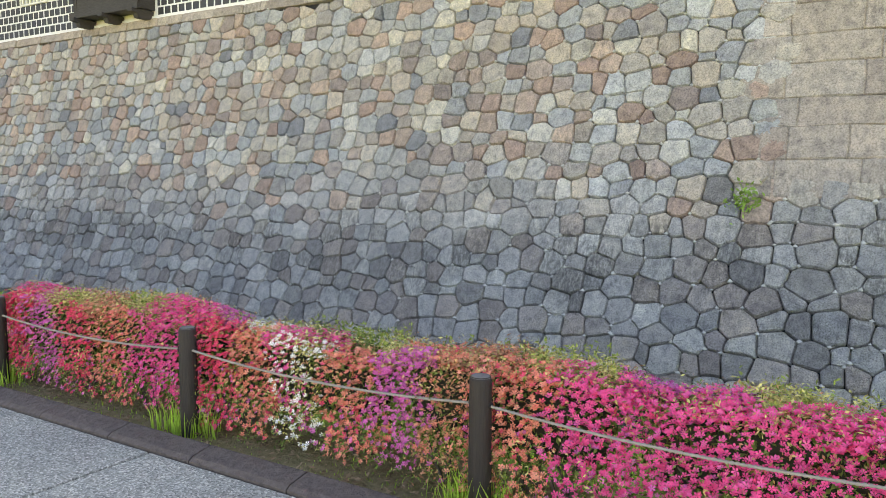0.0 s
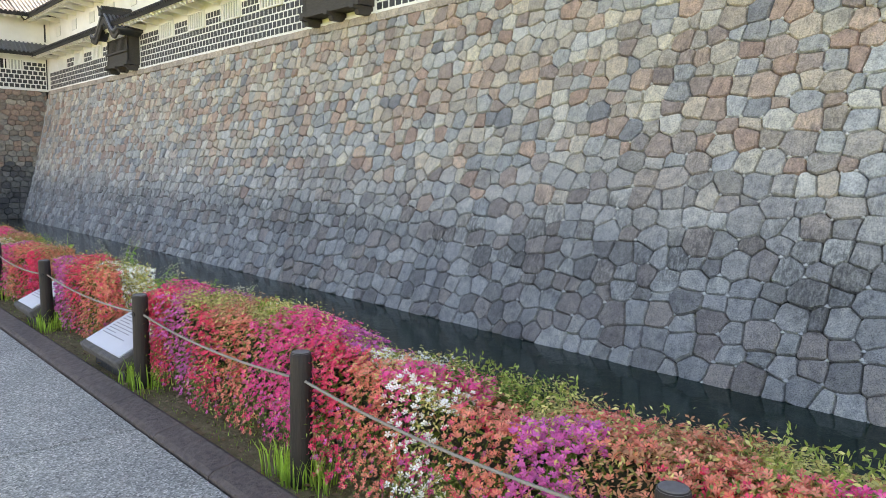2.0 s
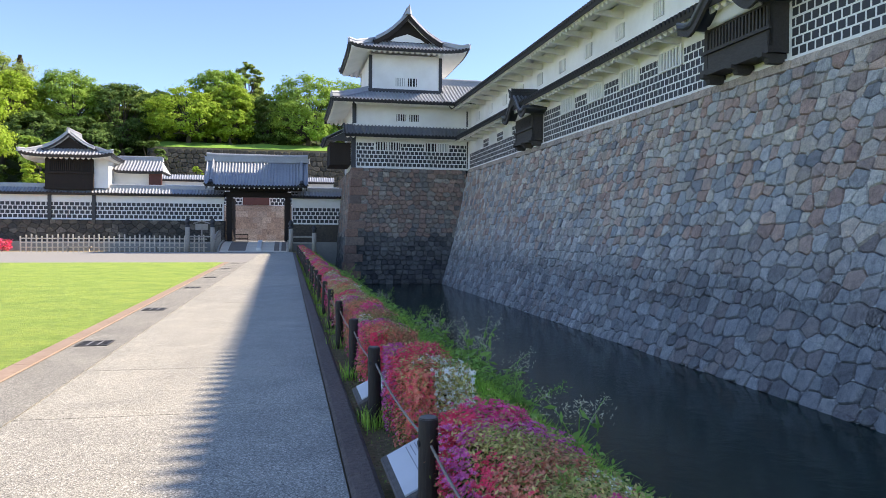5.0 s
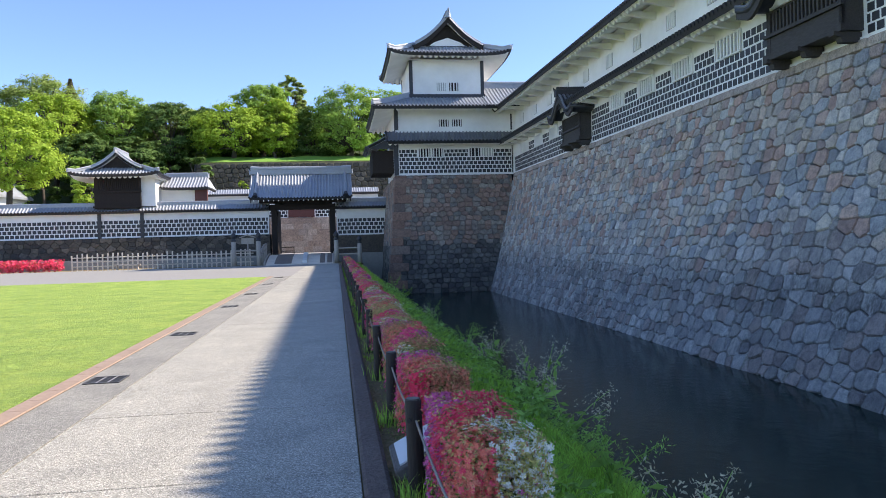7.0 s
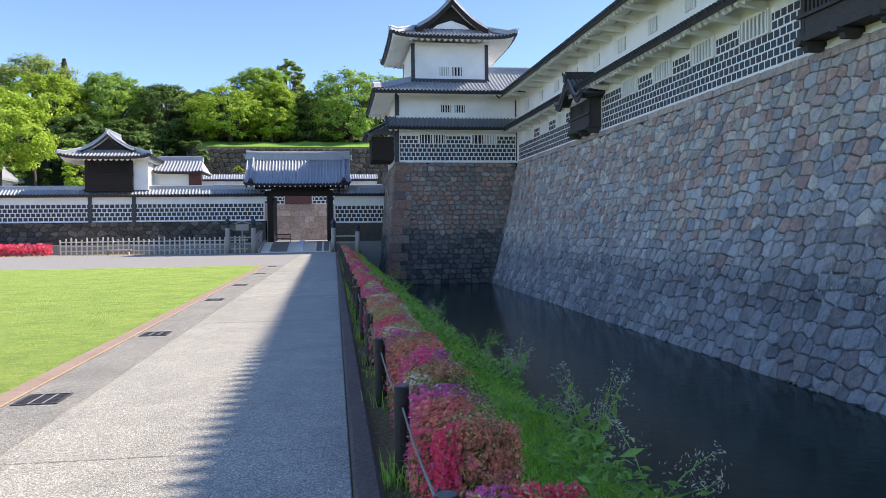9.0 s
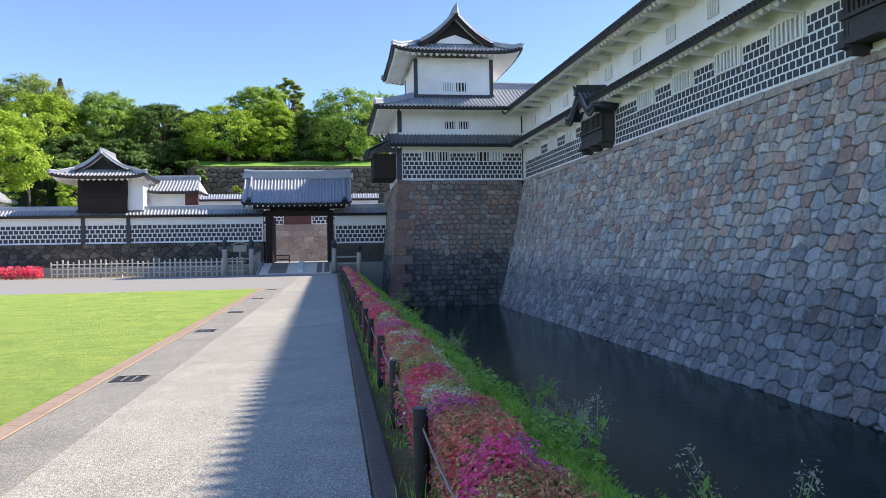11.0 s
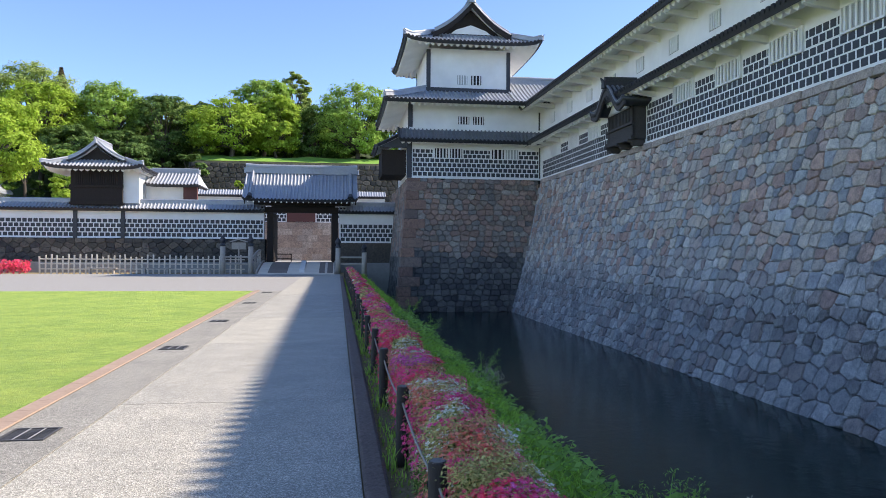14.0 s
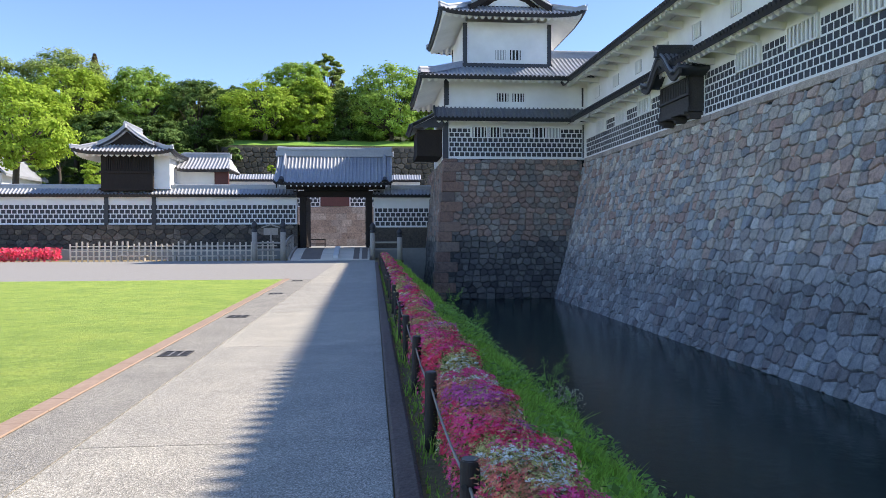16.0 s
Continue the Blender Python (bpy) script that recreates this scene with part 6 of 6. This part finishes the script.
namako(inner_gate, pose(0, 95.1, 0), -6, -3.2, 5.12, 6.3, 0.46, 0.4)
namako(inner_gate, pose(0, 95.1, 0), 0.1, 4, 5.12, 6.3, 0.46, 0.4)
part("timber_front", Geo().box(-3.1, 0.0, 94.9, 95.1, 5.1, 7.2), timber_red, inner_gate, "reddish timber gatehouse front")
tagged(new("low_barrier", Geo().box(-3.6, -1.9, 84, 84.06, 1.5, 1.6).box(-3.6, -1.9, 84, 84.06, 1.1, 1.18).box(-3.6, -3.52, 84, 84.06, 0.82, 1.6).box(-1.98, -1.9, 84, 84.06, 0.82, 1.6).mesh("low_barrier", timber)), "low dark wooden barrier standing inside the gate", "barrier")
back_wall = structure("wall_court_back", Geo().box(-14, 8, 100, 100.5, 0.6, 8.4), plaster, "white rear court wall under a tiled coping", "wall")
roof_parts("wall_roof", [Roof((-14, 99.3, 8.3), (8, 99.3, 8.3), (8, 100.25, 8.95), (-14, 100.25, 8.95), 0.02)], back_wall, rafters=False)

# watch turret on the west wall
tur = thing("watch_turret", "small watch turret with dark timber front and curved grey roof", "turret")
part("timber_box", Geo().box(-20.1, -15.9, GY - 0.7, GY + 3.2, 5.7, 8.9), timber, tur, "dark timber front")
part("plaster_side", Geo().box(-15.92, -14.6, GY - 0.35, GY + 3.0, 5.9, 8.9), plaster, tur, "sunlit white plaster side")
bar = Geo().box(-0.05, 0.05, GY - 0.8, GY - 0.7, 7.4, 8.6).mesh("turret_slat", timber)
part("slat_back", Geo().box(-19.8, -16.2, GY - 0.715, GY - 0.695, 7.4, 8.6), recess_mat, tur)
for k in range(20):
    s = part("turret_slat", bar, timber, tur)
    s.location = (-19.7 + 3.4 * k / 19, 0, 0)
for z in (5.75, 7.2, 8.6):
    part("band_rail", Geo().box(-20.2, -15.8, GY - 0.82, GY - 0.68, z, z + 0.2), timber, tur)
ux0, ux1, uy0, uy1 = -22.0, -13.9, GY - 2.0, GY + 4.5
hx0, hx1, hy0, hy1 = -20.2, -15.7, GY - 0.6, GY + 3.1
roof_parts("turret_roof", [Roof((ux0, uy0, 8.85), (ux1, uy0, 8.85), (hx1, hy0, 9.55), (hx0, hy0, 9.55), 0.06, 0.3),
                           Roof((ux0, uy1, 8.85), (ux0, uy0, 8.85), (hx0, hy0, 9.55), (hx0, hy1, 9.55), 0.06, 0.3),
                           Roof((ux1, uy0, 8.85), (ux1, uy1, 8.85), (hx1, hy1, 9.55), (hx1, hy0, 9.55), 0.06, 0.3)], tur, wall_d=1.4)
roof_parts("turret_gable_roof", [Roof((hx0 - 0.1, hy1, 9.5), (hx0 - 0.1, hy0 - 0.5, 9.5), (-17.95, hy0 - 0.5, 11.05), (-17.95, hy1, 11.05), 0.18),
                                 Roof((hx1 + 0.1, hy0 - 0.5, 9.5), (hx1 + 0.1, hy1, 9.5), (-17.95, hy1, 11.05), (-17.95, hy0 - 0.5, 11.05), 0.18)], tur, rafters=False)
part("turret_gable", Geo().prism([(hx0 + 0.4, 9.45), (hx1 - 0.4, 9.45), (-17.95, 10.7)], "y", hy0, hy0 + 0.15), timber, tur)
ridge(tur, [(-17.95, hy0 - 0.6, 11.05), (-17.95, hy1, 11.05)], 0.32, 0.36, True, None, 0.42)
for s in (hx0, hx1):
    ridge(tur, [(s + (-17.95 - s) * k / 5, hy0 - 0.4, 9.55 + 1.5 * k / 5 - 0.18 * math.sin(math.pi * k / 5)) for k in range(6)], 0.24, 0.22, False)
for x, y, gx, gy in ((ux0, uy0, hx0, hy0), (ux1, uy0, hx1, hy0)):
    ridge(tur, [(x, y, 9.2), (x + 0.3 * (gx - x), y + 0.3 * (gy - y), 9.15), (gx, gy, 9.6)], 0.24, 0.22, True, None, 0.28)
wing = thing("turret_wing", "white plastered wing with a grey tiled roof behind the turret", "castle building")
part("wing_wall", Geo().box(-14.6, -10.9, GY + 2.0, GY + 5.0, 0.8, 7.6), plaster, wing)
part("wing_end", Geo().box(-11.3, -10.1, GY + 1.6, GY + 2.0, 5.9, 7.6), timber_red, wing, "reddish timber gable end")
roof_parts("wing_roof", [Roof((-14.4, GY + 1.0, 7.7), (-9.9, GY + 1.0, 7.7), (-10.4, GY + 3.5, 9.0), (-14.4, GY + 3.5, 9.0), 0.08, 0.1),
                         Roof((-9.9, GY + 1.0, 7.7), (-9.9, GY + 6.0, 7.7), (-10.4, GY + 3.5, 9.0), (-10.4, GY + 3.5, 9.0), 0.02)], wing, rafters=False)
ridge(wing, [(-14.4, GY + 3.5, 9.0), (-10.3, GY + 3.5, 9.0)], 0.3, 0.34, True, None, 0.4)

# ---- rampart, hill and trees ----
ramp_pt = lambda u, v, d=0.0: Vector((u, 112 + 0.25 * v - d, 0.5 + v))
rm = Geo().add([ramp_pt(-17.5, 0, -0.1), ramp_pt(40, 0, -0.1), ramp_pt(40, 13.6, -0.1), ramp_pt(-17.5, 13.6, -0.1), (-17.5, 130, 14.1), (40, 130, 14.1)], [(0, 1, 2, 3), (3, 2, 5, 4)])
structure("rampart_bank", Geo().add([(x, y, z + (0.4 * noise.noise(Vector((x * 0.3, y, 0))) if y > 116 else 0)) for y, z in ((115.42, 14.12), (117.5, 14.6), (122, 15.6)) for x in np.linspace(-17.4, 30, 25)],
                                     [(25 * j + i, 25 * j + i + 1, 25 * j + 26 + i, 25 * j + 25 + i) for j in range(2) for i in range(24)]), bank_mat, "grassy top of the old rampart under the trees", "bank")
rampart = structure("wall_rampart", rm, earth_mat, "old dark mossy stone rampart below the trees", "stone wall")
rs = Geo()
for (cu, cv), poly in courses(-17.5, 22, 5.5, 13.4, 0.7, 0.6, 1.2, 0.2, 31):
    vs, fs = stone_shape(poly, 0.02, 0.06, rng, 0.15)
    rs.add([ramp_pt(u, v, d) for u, v, d in vs], fs)
part("wall_stones", rs, stone_far, rampart, kind="stuff")
hill_mat = simple("wooded_slope_earth", (0.03, 0.05, 0.012), (0.07, 0.10, 0.03), 1.5, 0.95, 0.8, distance=0.3)
hv, hf, nx, ny = [], [], 40, 10
for j in range(ny + 1):
    for i in range(nx + 1):
        x, y = -110 + 170 * i / nx, 104 + 70 * j / ny
        rise = min(1, max(0, (y - 104) / 26))
        z = 3.0 + 12.5 * rise + 7.0 * min(1, max(0, (y - 128) / 16)) + 1.2 * noise.noise(Vector((x * 0.06, y * 0.06, 0)))
        if x > -18 and y < 116:
            z = min(z, 0.3)
        hv.append((x, y, z))
hf = [(j * (nx + 1) + i, j * (nx + 1) + i + 1, (j + 1) * (nx + 1) + i + 1, (j + 1) * (nx + 1) + i) for j in range(ny) for i in range(nx)]
structure("hill", Geo().add(hv, hf), hill_mat, "wooded slope behind the castle court", "hill")

LEAF = {
    "bright": petal_material("bright_spring_leaf", (0.36, 0.50, 0.06), 0.7, 0.5),
    "mid": petal_material("mid_green_leaf", (0.30, 0.45, 0.085), 0.7, 0.5),
    "dark": petal_material("dark_evergreen_leaf", (0.13, 0.22, 0.055), 0.6, 0.4),
    "olive": petal_material("olive_spring_leaf", (0.33, 0.42, 0.12), 0.7, 0.5),
    "conifer": petal_material("brown_green_conifer", (0.13, 0.10, 0.05), 0.5, 0.2),
}
bark = simple("grey_brown_bark", (0.05, 0.04, 0.03), (0.12, 0.10, 0.08), 4, 0.9, 0.6, stretch=(2, 2, 0.5))


def tree(x, y, zc, rx, rz, tone, seed, ground_z, clumps=230, per=68, leaf=0.21, label=""):
    """A tapered trunk with limbs and a crown of leaf clumps with gaps between them."""
    rr = random.Random(seed)
    ob = thing("tree", label or {"bright": "broad tree in bright fresh spring green", "mid": "leafy green broadleaf tree on the slope", "dark": "dense dark evergreen tree on the slope",
                                  "olive": "tall tree with thin olive spring leaves", "conifer": "slim brownish conifer above the other trees"}[tone], "tree", "trees on the slope", pose(x, y, ground_z))
    h = zc - ground_z
    lean = Vector((rr.uniform(-0.6, 0.6), rr.uniform(-0.5, 0.5), 0))
    fork = Vector((0, 0, max(0.5, h - rz * 0.75))) + lean
    part("trunk", Geo().tube([(0, 0, -0.5), fork * 0.5 + Vector((rr.uniform(-0.2, 0.2), 0, 0)), fork, fork + Vector((0, 0, rz * 0.8))], [0.06 * rx + 0.08, 0.05 * rx + 0.06, 0.045 * rx + 0.05, 0.03], 8), bark, ob, "", True)
    pos, nor = [], []
    limbs = Geo()
    for c in range(clumps):
        u, v = rr.uniform(-0.9, 1), rr.uniform(0, 2 * math.pi)
        d = Vector((math.sqrt(1 - u * u) * math.cos(v), math.sqrt(1 - u * u) * math.sin(v), u))
        if tone == "conifer":
            f = rr.random()
            ctr = Vector((rx * (1 - f) * math.cos(v) * 0.8, rx * (1 - f) * math.sin(v) * 0.8, h - rz + 2 * rz * f))
            cr = 0.3 * rx * (1.2 - f)
        else:
            lump = 1 + 0.16 * noise.noise(d * 2.2 + Vector((seed * 1.7, 0, 0)))
            r = rr.uniform(0.45, 0.9) ** 0.5 * lump
            ctr = Vector((d.x * rx * r, d.y * rx * r, h + d.z * rz * r))
            cr = rr.uniform(0.10, 0.19) * rx
            if c % 5 == 0:
                limbs.tube([fork, (fork + ctr) * 0.5 + Vector((0, 0, 0.4)), ctr], [0.016 * rx + 0.02, 0.012 * rx + 0.015, 0.015], 5)
        for _ in range(per):
            q = Vector((rr.gauss(0, 1), rr.gauss(0, 1), rr.gauss(0, 1))).normalized()
            pos.append(ctr + Vector((q.x * 1.25, q.y * 1.25, q.z * 0.6)) * cr * rr.uniform(0.3, 1.1))
            nor.append((q * 0.5 + d * 0.5 + Vector((rr.gauss(0, 0.35), rr.gauss(0, 0.35), rr.gauss(0.6, 0.35)))).normalized())
    if limbs.v:
        part("branchwork", limbs, bark, ob, kind="stuff")
    v, f = leaves(np.array([tuple(p) for p in pos]), np.array([tuple(p) for p in nor]), leaf * hr.uniform(0.6, 1.2, len(pos)), 0.6)
    part("crown", raw_mesh("crown", v.tolist(), f.tolist(), LEAF[tone]), LEAF[tone], ob, kind="stuff")
    return ob


TREES = [(-62, 122, 21, 6.5, 6, "mid"), (-52, 124, 22, 6.5, 6, "olive"), (-42, 128, 24.5, 6.5, 5, "olive"), (-38, 120, 20.5, 5.6, 4.6, "bright"), (-38.5, 129, 24.5, 2.0, 4.5, "conifer"),
         (-46, 116, 17, 5.5, 5, "mid"), (-30, 124, 21.5, 5.2, 4.8, "mid"), (-33, 117, 15, 4.5, 4.0, "dark"), (-22.5, 124, 19.5, 4.8, 5.6, "dark"), (-26, 117, 14.5, 4.2, 3.6, "dark"), (-13, 121, 19.6, 6.3, 4.1, "bright"), (-17.5, 127, 21.5, 3.2, 2.6, "dark"),
         (-8.5, 125, 23.3, 4.8, 4.8, "mid"), (-6.2, 121, 20.0, 3.6, 4.6, "bright"), (-4.2, 131, 25.5, 2.6, 4.8, "olive"), (-1.0, 126, 19.2, 4.2, 5.2, "dark"), (5.0, 123, 21.2, 6.2, 6.2, "mid"), (12, 126, 21, 6, 6, "mid"),
         (-24, 133, 21.5, 6, 4.6, "olive"), (-32, 135, 21.0, 7, 5, "mid"), (1.5, 134, 21, 6, 5, "dark"), (-12, 134, 20, 7, 5, "dark"), (-52, 134, 20, 8, 6, "mid")]
for i, (x, y, zc, rx, rz, tone) in enumerate(TREES):
    gz = 13.9 if x > -18 else 3.0 + 12.5 * min(1, max(0, (y - 104) / 26))
    tree(x, y, zc, rx, rz, tone, 100 + i, gz)
tree(-33.5, 93, 13.2, 6.0, 5.0, "bright", 300, 0.8, 200, 80, 0.22, "broad bright yellow-green tree behind the court wall")
tree(-24.2, 90, 8.0, 2.2, 1.3, "bright", 301, 0.8, 24, 90, 0.2, "rounded clipped shrub behind the court wall")
tree(-9.5, 104, 9.6, 1.0, 0.9, "bright", 302, 0.8, 12, 80, 0.18, "small bright shrub above the court wall")
for i in range(14):
    tree(-60 + 3.3 * i, 110 + 2 * (i % 3), 9.5 + 2.5 * (i % 2), 3.2, 2.6, "dark" if i % 3 else "mid", 400 + i, 5.5, 20, 90, 0.34, "dense dark undergrowth bush on the slope")
for i in range(12):
    tree(-16.5 + 2.9 * i, 127 + 2 * (i % 2), 15.4 + 0.8 * (i % 3), 2.6, 2.0, "dark" if i % 2 else "mid", 500 + i, 13.9, 18, 90, 0.34, "dense undergrowth bush on top of the rampart")
far_house = thing("far_house", "white gabled castle building half hidden behind a tree", "building")
part("house_wall", Geo().box(-44, -38.2, 100, 110, 0.5, 9.0), plaster, far_house)
part("house_roof", Geo().prism([(-45, 8.6), (-41, 12.0), (-37.4, 8.6), (-37.4, 8.9), (-41, 12.4), (-45, 8.9)], "y", 99.3, 110), lead_tile, far_house)

# small plant growing out of the great wall
pl = thing("wall_plant", "small green plant rooted in a joint of the great wall", "plant", m=Matrix.Translation(wall_point(2.85, 0.405, 0.0)))
pp = np.stack([-np.abs(hr.normal(0.12, 0.09, 160)), hr.normal(0, 0.16, 160), hr.normal(-0.1, 0.24, 160)], 1)
qq = hr.normal(0, 1, (160, 3)) + [-0.8, 0, 0.6]
v, f = leaves(pp, qq / np.linalg.norm(qq, axis=1)[:, None], 0.06 * hr.uniform(0.6, 1.3, 160), 0.5)
part("leaf_sprays", raw_mesh("leaf_sprays", v.tolist(), f.tolist(), weed_mat), weed_mat, pl, kind="stuff")
part("twig", Geo().tube([(0.1, 0, 0), (-0.1, 0.03, 0.05), (-0.15, -0.02, -0.25)], [0.012, 0.009, 0.004], 5), stem_mat, pl)


# ---- pieces of walls and pavements ----
for verts, faces, low in near_pieces:
    mid = sum((Vector(v) for v in verts), Vector()) / len(verts)
    ob = new("stone", raw_mesh("stone", [Vector(v) - mid for v in verts], faces, stone_low[True] if low else stone_up[True]))
    ob.location = mid
    ob.parent = wall_east
for owner, me, m, name in PIECES:
    ob = new(name, me)
    ob.parent = owner
    ob.matrix_local = m
for a, b in SLABS:
    ob = new("slab", slab_mesh(2.655, b - a))
    ob.location, ob.parent = (0.0, a, 0.0), core_pav
for k in range(110):
    ob = new("kerb_stone", kerb_me)
    ob.location, ob.parent = (0, -14 + 0.72 * k, 0), kerb_base
for k in range(95):
    y = -8 + 0.565 * k
    ob = new("border_stone", border_me[0])
    ob.parent = border_base
    ob.matrix_local = pose(border_x(y), y, 0, 0, 0, 0.52)
